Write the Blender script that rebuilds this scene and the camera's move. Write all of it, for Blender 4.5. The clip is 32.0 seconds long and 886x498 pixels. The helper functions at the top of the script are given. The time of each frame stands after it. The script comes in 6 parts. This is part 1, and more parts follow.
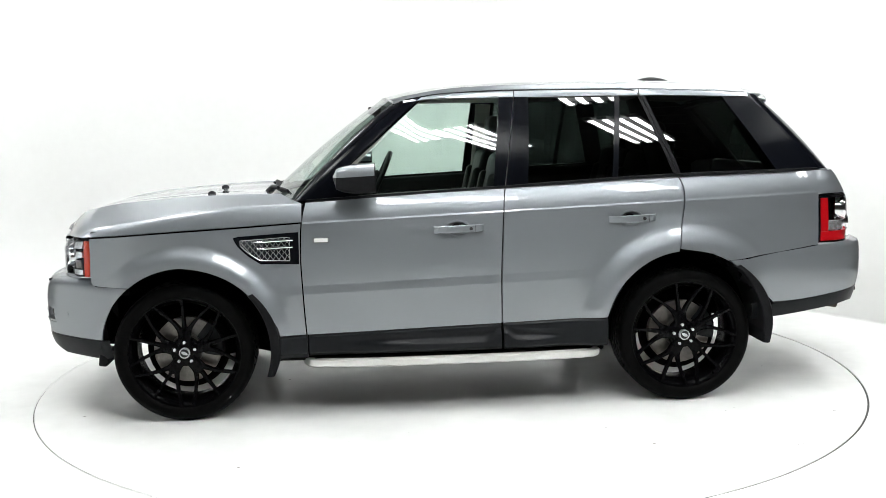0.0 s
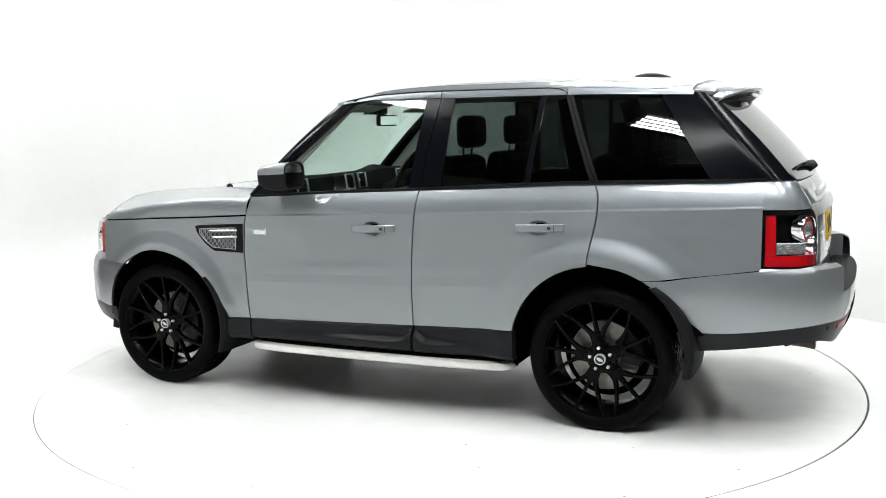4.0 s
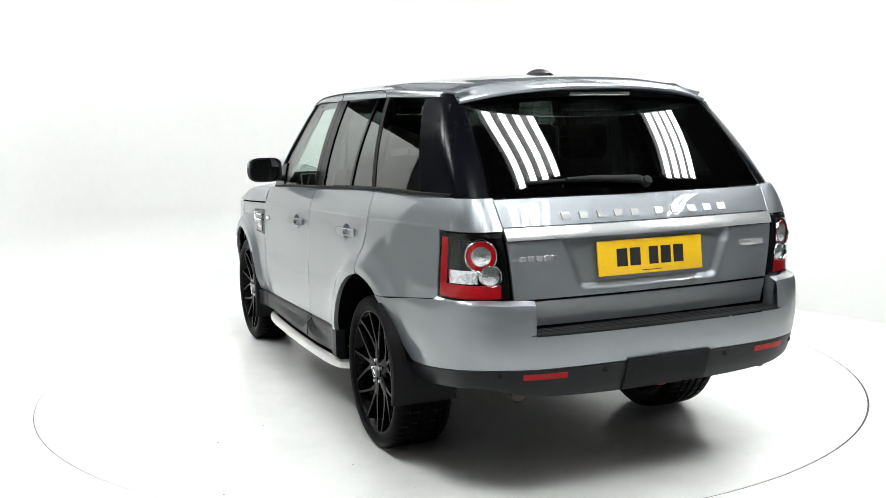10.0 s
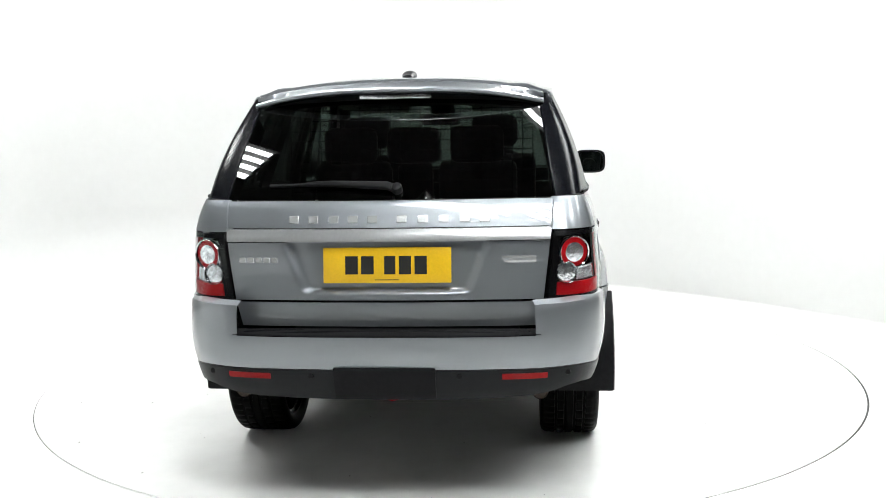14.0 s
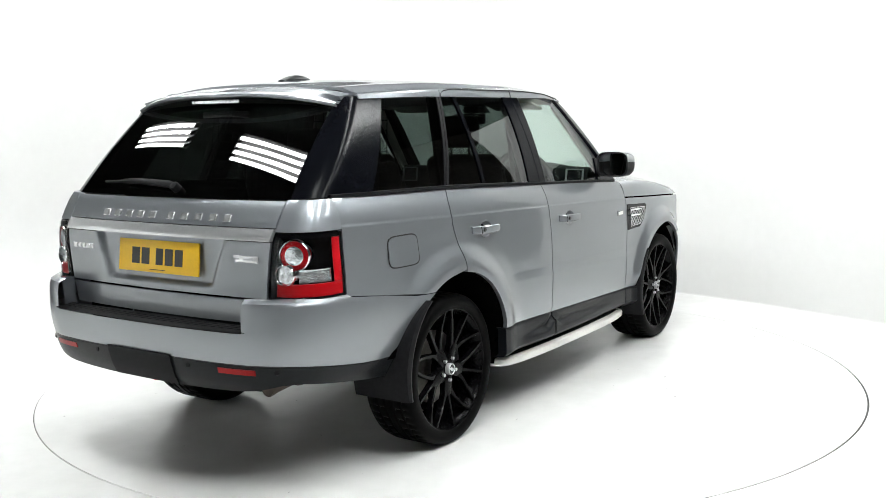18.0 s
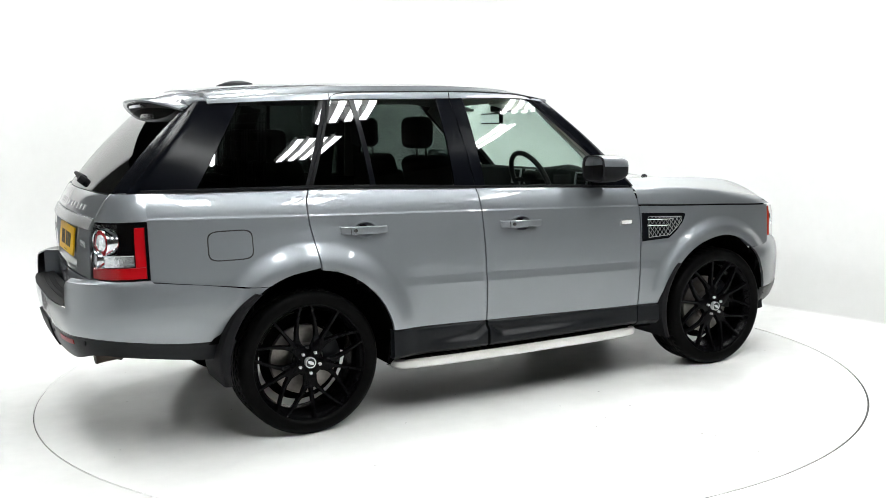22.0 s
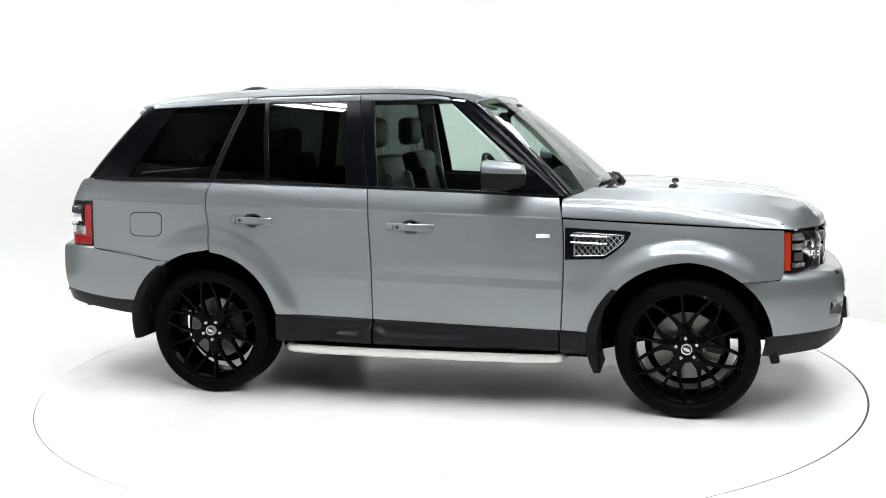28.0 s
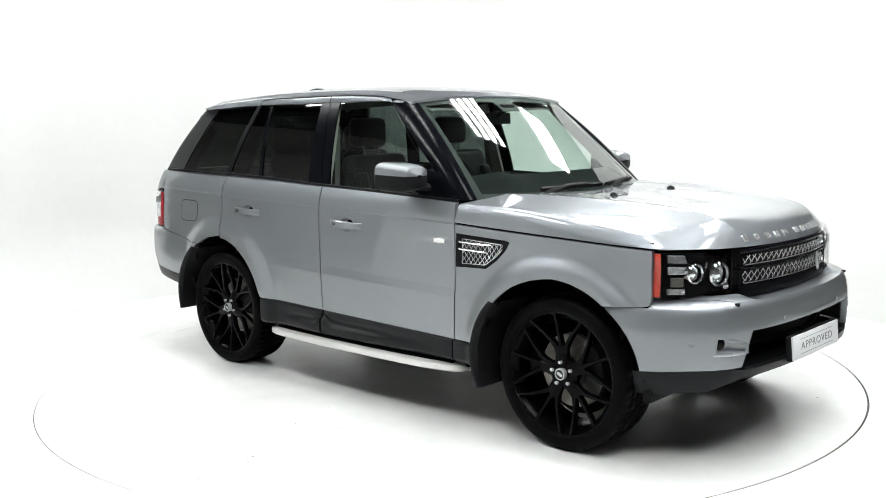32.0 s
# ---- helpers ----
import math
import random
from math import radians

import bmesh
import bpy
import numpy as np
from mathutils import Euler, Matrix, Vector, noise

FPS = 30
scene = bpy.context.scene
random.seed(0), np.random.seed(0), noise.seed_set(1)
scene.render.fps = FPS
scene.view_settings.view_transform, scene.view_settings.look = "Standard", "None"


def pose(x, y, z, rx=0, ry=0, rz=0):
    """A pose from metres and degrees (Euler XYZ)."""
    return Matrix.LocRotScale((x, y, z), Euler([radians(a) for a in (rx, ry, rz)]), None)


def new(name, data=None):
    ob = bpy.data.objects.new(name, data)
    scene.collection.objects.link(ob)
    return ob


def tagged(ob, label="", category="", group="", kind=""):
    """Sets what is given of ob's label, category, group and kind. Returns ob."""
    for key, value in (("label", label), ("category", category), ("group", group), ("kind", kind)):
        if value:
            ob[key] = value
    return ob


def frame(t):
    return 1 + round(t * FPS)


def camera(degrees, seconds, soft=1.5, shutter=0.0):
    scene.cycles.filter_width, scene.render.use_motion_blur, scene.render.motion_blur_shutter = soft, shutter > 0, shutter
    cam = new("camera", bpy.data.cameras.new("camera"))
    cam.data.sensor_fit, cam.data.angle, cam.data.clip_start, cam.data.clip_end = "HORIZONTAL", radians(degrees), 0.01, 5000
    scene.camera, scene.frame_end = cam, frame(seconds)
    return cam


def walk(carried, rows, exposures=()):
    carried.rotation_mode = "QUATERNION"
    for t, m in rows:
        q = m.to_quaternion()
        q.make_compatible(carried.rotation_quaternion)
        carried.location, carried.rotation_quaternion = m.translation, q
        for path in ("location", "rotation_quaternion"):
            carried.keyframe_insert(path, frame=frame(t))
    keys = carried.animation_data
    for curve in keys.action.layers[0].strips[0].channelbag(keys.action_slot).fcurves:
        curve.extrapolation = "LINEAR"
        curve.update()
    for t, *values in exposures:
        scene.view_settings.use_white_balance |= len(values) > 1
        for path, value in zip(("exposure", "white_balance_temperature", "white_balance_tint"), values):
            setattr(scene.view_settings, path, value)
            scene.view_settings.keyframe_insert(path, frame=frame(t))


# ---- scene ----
# ---- camera, fixed on its stand ----
cam = camera(49.06, 32.0, soft=0.75)
CAM_POSE = pose(0, -6.148, 1.581) @ pose(0, 0, 0, 0, 0, 0.233) @ pose(0, 0, 0, 90 - 7.514, 0, 0) @ pose(0, 0, 0, 0, 0, -1.092)
walk(cam, [(0.0, CAM_POSE), (32.0, CAM_POSE)], exposures=[(0.0, 0.0), (32.0, 0.0)])


def heading(t):
    """The heading of turntable and car in degrees: a steady turn."""
    return 184.785 - 7.1205 * t


TURNTABLE_RADIUS = 2.49
CAR_OFFSET = (0.1286, 0.0543, 0.0)      # the car stands a little off the turntable's axis

# ---- world and exposure: a closed hall, next to no light from outside ----
world = bpy.data.worlds.new("hall_air")
world.use_nodes = True
world.node_tree.nodes["Background"].inputs[0].default_value = (0.9, 0.95, 1.0, 1)
world.node_tree.nodes["Background"].inputs[1].default_value = 0.02
scene.world = world


# ---- materials ----
def mat_nodes(name):
    m = bpy.data.materials.new(name)
    m.use_nodes = True
    nt = m.node_tree
    return m, nt, nt.nodes["Principled BSDF"]


def plain(name, colour, rough=0.5, metal=0.0, var=0.0, scale=20.0, bump=0.0, bscale=200.0, spec=0.5, coat=0.0, rvar=0.0, big=0.0, bigscale=1.5):
    """A surface with colour variation at two scales, roughness variation and fine relief."""
    m, nt, b = mat_nodes(name)
    b.inputs["Base Color"].default_value = (*colour, 1)
    b.inputs["Roughness"].default_value = rough
    b.inputs["Metallic"].default_value = metal
    b.inputs["Specular IOR Level"].default_value = spec
    if coat:
        b.inputs["Coat Weight"].default_value = coat
        b.inputs["Coat Roughness"].default_value = 0.03
    co = nt.nodes.new("ShaderNodeTexCoord")
    if var or big:
        n1 = nt.nodes.new("ShaderNodeTexNoise")
        n1.inputs["Scale"].default_value = scale
        n1.inputs["Detail"].default_value = 5
        n2 = nt.nodes.new("ShaderNodeTexNoise")
        n2.inputs["Scale"].default_value = bigscale
        n2.inputs["Detail"].default_value = 3
        nt.links.new(co.outputs["Object"], n1.inputs["Vector"])
        nt.links.new(co.outputs["Object"], n2.inputs["Vector"])
        r1, r2 = nt.nodes.new("ShaderNodeMapRange"), nt.nodes.new("ShaderNodeMapRange")
        for r, n, a in ((r1, n1, var), (r2, n2, big)):
            r.inputs["From Min"].default_value, r.inputs["From Max"].default_value = 0.3, 0.7
            r.inputs["To Min"].default_value, r.inputs["To Max"].default_value = 1 - a, 1 + a
            nt.links.new(n.outputs["Fac"], r.inputs["Value"])
        mu = nt.nodes.new("ShaderNodeMath")
        mu.operation = "MULTIPLY"
        nt.links.new(r1.outputs[0], mu.inputs[0])
        nt.links.new(r2.outputs[0], mu.inputs[1])
        hs = nt.nodes.new("ShaderNodeHueSaturation")
        hs.inputs["Color"].default_value = (*colour, 1)
        nt.links.new(mu.outputs[0], hs.inputs["Value"])
        nt.links.new(hs.outputs[0], b.inputs["Base Color"])
        if rvar:
            rr = nt.nodes.new("ShaderNodeMapRange")
            rr.inputs["From Min"].default_value, rr.inputs["From Max"].default_value = 0.3, 0.7
            rr.inputs["To Min"].default_value, rr.inputs["To Max"].default_value = max(0.0, rough - rvar), rough + rvar
            nt.links.new(n2.outputs["Fac"], rr.inputs["Value"])
            nt.links.new(rr.outputs[0], b.inputs["Roughness"])
    if bump:
        n3 = nt.nodes.new("ShaderNodeTexNoise")
        n3.inputs["Scale"].default_value = bscale
        n3.inputs["Detail"].default_value = 4
        nt.links.new(co.outputs["Object"], n3.inputs["Vector"])
        bp = nt.nodes.new("ShaderNodeBump")
        bp.inputs["Strength"].default_value = bump
        bp.inputs["Distance"].default_value = 0.002
        nt.links.new(n3.outputs["Fac"], bp.inputs["Height"])
        nt.links.new(bp.outputs[0], b.inputs["Normal"])
    return m


def car_paint(name, colour, flake=0.10, metal=0.76, rough=0.44):
    """Metallic paint under clear lacquer, with fine flakes."""
    m, nt, b = mat_nodes(name)
    co = nt.nodes.new("ShaderNodeTexCoord")
    v = nt.nodes.new("ShaderNodeTexVoronoi")
    v.inputs["Scale"].default_value = 900
    nt.links.new(co.outputs["Object"], v.inputs["Vector"])
    hs = nt.nodes.new("ShaderNodeHueSaturation")
    hs.inputs["Color"].default_value = (*colour, 1)
    mr = nt.nodes.new("ShaderNodeMapRange")
    mr.inputs["To Min"].default_value, mr.inputs["To Max"].default_value = 1 - flake, 1 + flake
    sep = nt.nodes.new("ShaderNodeSeparateColor")
    nt.links.new(v.outputs["Color"], sep.inputs[0])
    nt.links.new(sep.outputs[0], mr.inputs["Value"])
    nt.links.new(mr.outputs[0], hs.inputs["Value"])
    nt.links.new(hs.outputs[0], b.inputs["Base Color"])
    b.inputs["Metallic"].default_value = metal
    b.inputs["Roughness"].default_value = rough
    b.inputs["Coat Weight"].default_value = 1.0
    b.inputs["Coat Roughness"].default_value = 0.02
    return m


def pane(name, tint, ior=1.5, boost=1.0):
    """Sheet glass: tinted see-through, with mirror gloss that grows at grazing angles."""
    m, nt, b = mat_nodes(name)
    out = nt.nodes["Material Output"]
    nt.nodes.remove(b)
    tr = nt.nodes.new("ShaderNodeBsdfTransparent")
    tr.inputs[0].default_value = (*tint, 1)
    gl = nt.nodes.new("ShaderNodeBsdfGlossy")
    gl.inputs["Roughness"].default_value = 0.0
    lw = nt.nodes.new("ShaderNodeLayerWeight")
    lw.inputs["Blend"].default_value = 0.5
    pw = nt.nodes.new("ShaderNodeMath")
    pw.operation = "POWER"
    pw.inputs[1].default_value = 4.6
    mu = nt.nodes.new("ShaderNodeMath")
    mu.operation = "MULTIPLY_ADD"
    mu.use_clamp = True
    base = ((ior - 1) / (ior + 1)) ** 2 * 2 * boost
    mu.inputs[1].default_value = 1 - base
    mu.inputs[2].default_value = base
    nt.links.new(lw.outputs["Facing"], pw.inputs[0])
    nt.links.new(pw.outputs[0], mu.inputs[0])
    mx = nt.nodes.new("ShaderNodeMixShader")
    nt.links.new(mu.outputs[0], mx.inputs[0])
    nt.links.new(tr.outputs[0], mx.inputs[1])
    nt.links.new(gl.outputs[0], mx.inputs[2])
    nt.links.new(mx.outputs[0], out.inputs[0])
    return m


def glow(name, colour, strength):
    m, nt, b = mat_nodes(name)
    b.inputs["Base Color"].default_value = (0.9, 0.9, 0.9, 1)
    b.inputs["Emission Color"].default_value = (*colour, 1)
    b.inputs["Emission Strength"].default_value = strength
    return m


PAINT = car_paint("grey_metallic_paint", (0.222, 0.237, 0.257))
DARK_GLOSS = plain("gloss_black_pillar", (0.004, 0.0045, 0.006), 0.16, spec=0.10, var=0.05, scale=60)
PILLAR_SATIN = plain("satin_blue_black_pillar", (0.0026, 0.003, 0.0045), 0.18, spec=0.08, var=0.06, scale=60, bump=0.04, bscale=500)
CLADDING = plain("dark_grey_plastic", (0.0052, 0.006, 0.0072), 0.36, spec=0.16, var=0.12, scale=40, bump=0.15, bscale=500, big=0.1, bigscale=3)
BLACK_PLASTIC = plain("black_plastic", (0.008, 0.008, 0.009), 0.5, var=0.15, scale=50, bump=0.15, bscale=400, spec=0.08)
RUBBER = plain("tyre_rubber", (0.0019, 0.0019, 0.0019), 0.5, var=0.25, scale=30, bump=0.2, bscale=250, big=0.2, bigscale=6, spec=0.04)
RIM_BLACK = plain("satin_black_rim", (0.0015, 0.0015, 0.0018), 0.26, var=0.15, scale=40, big=0.15, bigscale=8, spec=0.06)
SILVER = plain("bright_silver_paint", (0.62, 0.63, 0.64), 0.25, metal=0.7, var=0.04, scale=80)
CHROME = plain("chrome", (0.8, 0.8, 0.81), 0.08, metal=1.0, var=0.03, scale=80)
STEP_METAL = plain("brushed_aluminium", (0.72, 0.71, 0.68), 0.33, metal=0.35, var=0.02, scale=60, big=0.02)
STEEL = plain("worn_brake_steel", (0.15, 0.142, 0.13), 0.35, metal=0.85, var=0.15, scale=50, big=0.1, bigscale=9)
EXHAUST = plain("rusty_exhaust_steel", (0.045, 0.033, 0.025), 0.6, metal=0.4, var=0.4, scale=25, bump=0.3, bscale=120)
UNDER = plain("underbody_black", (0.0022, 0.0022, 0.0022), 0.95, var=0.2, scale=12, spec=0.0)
CABIN = plain("dark_cabin_trim", (0.011, 0.0115, 0.0115), 0.7, var=0.15, scale=40, bump=0.2, bscale=350, spec=0.04)
LEATHER = plain("black_leather", (0.011, 0.0112, 0.0115), 0.42, var=0.15, scale=35, bump=0.3, bscale=260, spec=0.15)
HEADLINER = plain("pale_headliner_cloth", (0.5, 0.48, 0.44), 0.9, var=0.06, scale=120, bump=0.2, bscale=600)
BELT_FABRIC = plain("grey_belt_webbing", (0.24, 0.235, 0.22), 0.8, var=0.06, scale=200)
GLASS_CLEAR = pane("green_tinted_glass", (0.74, 0.84, 0.795), 1.5, 1.0)
GLASS_DARK = pane("privacy_glass", (0.085, 0.104, 0.096), 1.5, 1.0)
GLASS_TAIL = pane("tailgate_privacy_glass", (0.042, 0.052, 0.046), 1.5, 1.0)
GLASS_LENS = pane("clear_lens", (0.95, 0.955, 0.96), 1.45, 0.5)
LENS_RED = plain("red_lens", (0.40, 0.004, 0.008), 0.3, spec=0.1, coat=0.0, var=0.1, scale=90)
LENS_RED_DARK = plain("deep_red_reflector", (0.25, 0.006, 0.007), 0.3, spec=0.15, var=0.12, scale=150)
LENS_ORANGE = plain("orange_lens", (0.42, 0.028, 0.01), 0.15, coat=0.6, var=0.08, scale=90)
LENS_WHITE = plain("clear_ribbed_lens", (0.78, 0.80, 0.82), 0.10, metal=0.85, var=0.30, scale=60, bump=0.8, bscale=110)
LAMP_DARK = plain("lamp_housing_black", (0.004, 0.004, 0.0045), 0.25, var=0.1, scale=60, spec=0.06)
PLATE_YELLOW = plain("yellow_plate", (0.78, 0.47, 0.01), 0.4, var=0.04, scale=90)
PLATE_WHITE = plain("white_plate", (0.66, 0.67, 0.68), 0.4, var=0.04, scale=60)
INK = plain("black_print", (0.01, 0.01, 0.01), 0.5)
INK_GREY = plain("grey_print", (0.16, 0.17, 0.18), 0.5)
MIRROR = plain("mirror_glass", (0.85, 0.87, 0.88), 0.01, metal=1.0)
FLOOR_WHITE = plain("white_floor_paint", (0.80, 0.80, 0.785), 0.24, var=0.03, scale=9, big=0.03, bigscale=1.1, rvar=0.03, bump=0.015, bscale=60)
TABLE_WHITE = plain("white_turntable_paint", (0.80, 0.80, 0.785), 0.22, var=0.03, scale=7, big=0.04, bigscale=1.6, rvar=0.03, bump=0.015, bscale=60)
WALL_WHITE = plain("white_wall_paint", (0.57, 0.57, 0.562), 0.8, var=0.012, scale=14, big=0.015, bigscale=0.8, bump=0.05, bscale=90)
# the wall's white made lighter, so the added screen bounces more light
BOUNCE_WHITE = plain("white_bounce_paint", (0.80, 0.80, 0.79), 0.8, var=0.012, scale=14, big=0.015, bigscale=0.8, bump=0.05, bscale=90)
SEAM_DARK = plain("dark_seam", (0.05, 0.05, 0.048), 0.8, var=0.2, scale=20)
HALL_DARK = plain("grey_hall_brick", (0.09, 0.083, 0.076), 0.85, var=0.25, scale=8, big=0.2)
HALL_PALE = plain("pale_hall_wall", (0.42, 0.42, 0.41), 0.85, var=0.1, scale=6, big=0.12)
HALL_CEILING = plain("dark_hall_ceiling", (0.02, 0.02, 0.0215), 0.85, var=0.2, scale=6)
HALL_FLOOR = plain("dark_hall_concrete", (0.05, 0.05, 0.048), 0.6, var=0.15, scale=5, big=0.15, bump=0.1, bscale=40)
FIXTURE = plain("grey_enamel", (0.06, 0.06, 0.06), 0.5, var=0.03)
MARKER_WHITE = plain("white_marker_lens", (0.75, 0.75, 0.73), 0.25, var=0.05, scale=90)
TUBE_GLOW = glow("fluorescent_tube", (0.975, 1.0, 0.995), 42.5)
DIRT = plain("dark_floor_dirt", (0.12, 0.11, 0.10), 0.9, var=0.3, scale=80)


# ---- mesh helpers ----
def part(name, bm, material, parent=None, label="", sharp=38):
    """Links a bmesh, or (vertices, faces), as one smooth mesh object under parent."""
    me = bpy.data.meshes.new(name)
    if isinstance(bm, tuple):
        me.from_pydata([tuple(map(float, v)) for v in bm[0]], [], [tuple(map(int, q)) for q in bm[1]])
    else:
        bm.to_mesh(me)
        bm.free()
    me.materials.append(material)
    me.shade_smooth()
    me.set_sharp_from_angle(angle=radians(sharp))
    ob = new(name, me)
    if parent is not None:
        ob.parent = parent
        if parent.type == "EMPTY" and parent.get("offset_parts"):
            ob.location = CAR_OFFSET
    if label:
        tagged(ob, label)
    return ob


def joined(*pieces):
    """Several (vertices, faces) as one."""
    vs, fs = [], []
    for v, q in pieces:
        o = len(vs)
        vs += [tuple(p) for p in v]
        fs += [tuple(i + o for i in face) for face in q]
    return vs, fs


def flipped(piece, s=-1):
    """Mirror image in y for the other side of the car."""
    v, q = piece
    return [(p[0], -p[1], p[2]) for p in v], [tuple(reversed(face)) for face in q]


def block(x0, x1, y0, y1, z0, z1, r=0.004, seg=2, taper=0.0):
    """A box with rounded edges."""
    bm = bmesh.new()
    bmesh.ops.create_cube(bm, size=1)
    for v in bm.verts:
        k = 1 - taper * (v.co.z + 0.5)
        v.co = ((x0 + x1) / 2 + v.co.x * (x1 - x0) * k, (y0 + y1) / 2 + v.co.y * (y1 - y0) * k, (z0 + z1) / 2 + v.co.z * (z1 - z0))
    if r:
        bmesh.ops.bevel(bm, geom=list(bm.edges), offset=r, segments=seg, profile=0.5, affect="EDGES")
    return as_lists(bm)


def as_lists(bm):
    bm.verts.index_update()
    out = [tuple(v.co) for v in bm.verts], [tuple(v.index for v in f.verts) for f in bm.faces]
    bm.free()
    return out


def moved(piece, m):
    return [tuple(m @ Vector(p)) for p in piece[0]], piece[1]


def lathe(profile, n=64, axis="y", closed=False):
    """Turns a profile of (radius, height) about an axis."""
    vs, fs = [], []
    k = len(profile)
    for i in range(n):
        a = 2 * math.pi * i / n
        for r, h in profile:
            c, s = r * math.cos(a), r * math.sin(a)
            vs.append({"y": (c, h, s), "z": (c, s, h), "x": (h, c, s)}[axis])
    for i in range(n):
        j = (i + 1) % n
        for q in range(k if closed else k - 1):
            w = (q + 1) % k
            face = (i * k + q, i * k + w, j * k + w, j * k + q)
            fs.append(face if axis != "y" else tuple(reversed(face)))
    return vs, fs


def resample(pts, n):
    p = np.array(pts, float)
    d = np.r_[0, np.cumsum(np.linalg.norm(np.diff(p, axis=0), axis=1))]
    t = np.linspace(0, d[-1], n + 1)
    return np.stack([np.interp(t, d, p[:, i]) for i in range(p.shape[1])], 1)


def curve_through(pts, n=40):
    """A smooth curve through points (Catmull-Rom, centripetal enough for gentle outlines)."""
    p = np.array(pts, float)
    if len(p) < 3:
        return resample(p, n)
    q = np.vstack([2 * p[0] - p[1], p, 2 * p[-1] - p[-2]])
    out = []
    for i in range(1, len(q) - 2):
        for t in np.linspace(0, 1, 12, endpoint=False):
            a, b, c, d = q[i - 1], q[i], q[i + 1], q[i + 2]
            out.append(0.5 * (2 * b + (c - a) * t + (2 * a - 5 * b + 4 * c - d) * t * t + (3 * b - a - 3 * c + d) * t ** 3))
    out.append(p[-1])
    return resample(out, n)


def coons(bottom, top, left, right, nu, nv):
    """Patch between four edges: bottom and top run left to right, left and right bottom to top."""
    b, t, l, r = resample(bottom, nu), resample(top, nu), resample(left, nv), resample(right, nv)
    u = np.linspace(0, 1, nu + 1)[:, None, None]
    v = np.linspace(0, 1, nv + 1)[None, :, None]
    return ((1 - v) * b[:, None] + v * t[:, None] + (1 - u) * l[None] + u * r[None]
            - ((1 - u) * (1 - v) * b[0] + u * (1 - v) * b[-1] + (1 - u) * v * t[0] + u * v * t[-1]))


def sheet(g, depth=None, flip=False, edge=0.0):
    """Faces over a grid of places; depth: a vector by which its rim turns inwards."""
    nu, nv = g.shape[0], g.shape[1]
    vs = [tuple(p) for p in g.reshape(-1, 3)]
    fs = [(i * nv + j, (i + 1) * nv + j, (i + 1) * nv + j + 1, i * nv + j + 1) for i in range(nu - 1) for j in range(nv - 1)]
    if depth is not None:
        ring = [i * nv for i in range(nu)] + [(nu - 1) * nv + j for j in range(1, nv)] + [i * nv + nv - 1 for i in range(nu - 2, -1, -1)] + [j for j in range(nv - 2, 0, -1)]
        d = np.array(depth, float)
        o = len(vs)
        for k in ring:
            vs.append(tuple(np.array(vs[k]) + (d if d.ndim == 1 else d.reshape(-1, 3)[k])))
        m = len(ring)
        for k in range(m):
            fs.append((ring[(k + 1) % m], ring[k], o + k, o + (k + 1) % m))
    if flip:
        fs = [tuple(reversed(q)) for q in fs]
    return vs, fs


def tube(path, radius, n=10, caps=True, flat=1.0):
    """A round bar along a path."""
    p = np.array(path, float)
    vs, fs = [], []
    up = Vector((0, 0, 1))
    for i in range(len(p)):
        a, b = p[max(i - 1, 0)], p[min(i + 1, len(p) - 1)]
        d = Vector(b - a).normalized()
        if abs(d.z) > 0.95:
            up = Vector((1, 0, 0))
        s = d.cross(up).normalized()
        w = s.cross(d)
        rr = radius if np.isscalar(radius) else radius[i]
        for k in range(n):
            t = 2 * math.pi * k / n
            vs.append(tuple(Vector(p[i]) + s * (rr * math.cos(t)) + w * (rr * flat * math.sin(t))))
    for i in range(len(p) - 1):
        for k in range(n):
            fs.append((i * n + k, i * n + (k + 1) % n, (i + 1) * n + (k + 1) % n, (i + 1) * n + k))
    if caps:
        fs.append(tuple(reversed(range(n))))
        fs.append(tuple(range((len(p) - 1) * n, len(p) * n)))
    return vs, fs


# ---- the studio: turntable, floor, curved white wall, hall round it ----
def ring_plate(r0, r1, z, n=180):
    vs, fs = [], []
    for i in range(n):
        a = 2 * math.pi * i / n
        vs += [(r0 * math.cos(a), r0 * math.sin(a), z), (r1 * math.cos(a), r1 * math.sin(a), z)]
    for i in range(n):
        j = (i + 1) % n
        fs.append((2 * i, 2 * i + 1, 2 * j + 1, 2 * j))
    return vs, fs


def build_floor():
    gap = 0.0055
    off = Matrix.Translation((0.0035, -0.0028, 0))
    r = TURNTABLE_RADIUS
    n = 180
    rim = [(r + gap, -0.06), (r + gap, -0.003), (r + gap + 0.002, 0.0)]
    pieces = [ring_plate(r + gap + 0.002, 5.7, 0.0, n), lathe(rim, n, "z")]
    floor = part("floor", moved(joined(*pieces), off), FLOOR_WHITE)
    tagged(floor, "white painted studio floor round the turntable, slightly glossy", "floor", kind="structure")
    hall = part("hall_floor", ring_plate(5.69, 30.0, -0.003, n), HALL_FLOOR)
    tagged(hall, "dark concrete floor of the hall", "floor", kind="structure")
    pit = part("turntable_seam", ring_plate(r - 0.006, r + gap + 0.006, -0.0045, n), SEAM_DARK)
    tagged(pit, "thin dark seam round the turntable", "floor", kind="structure")


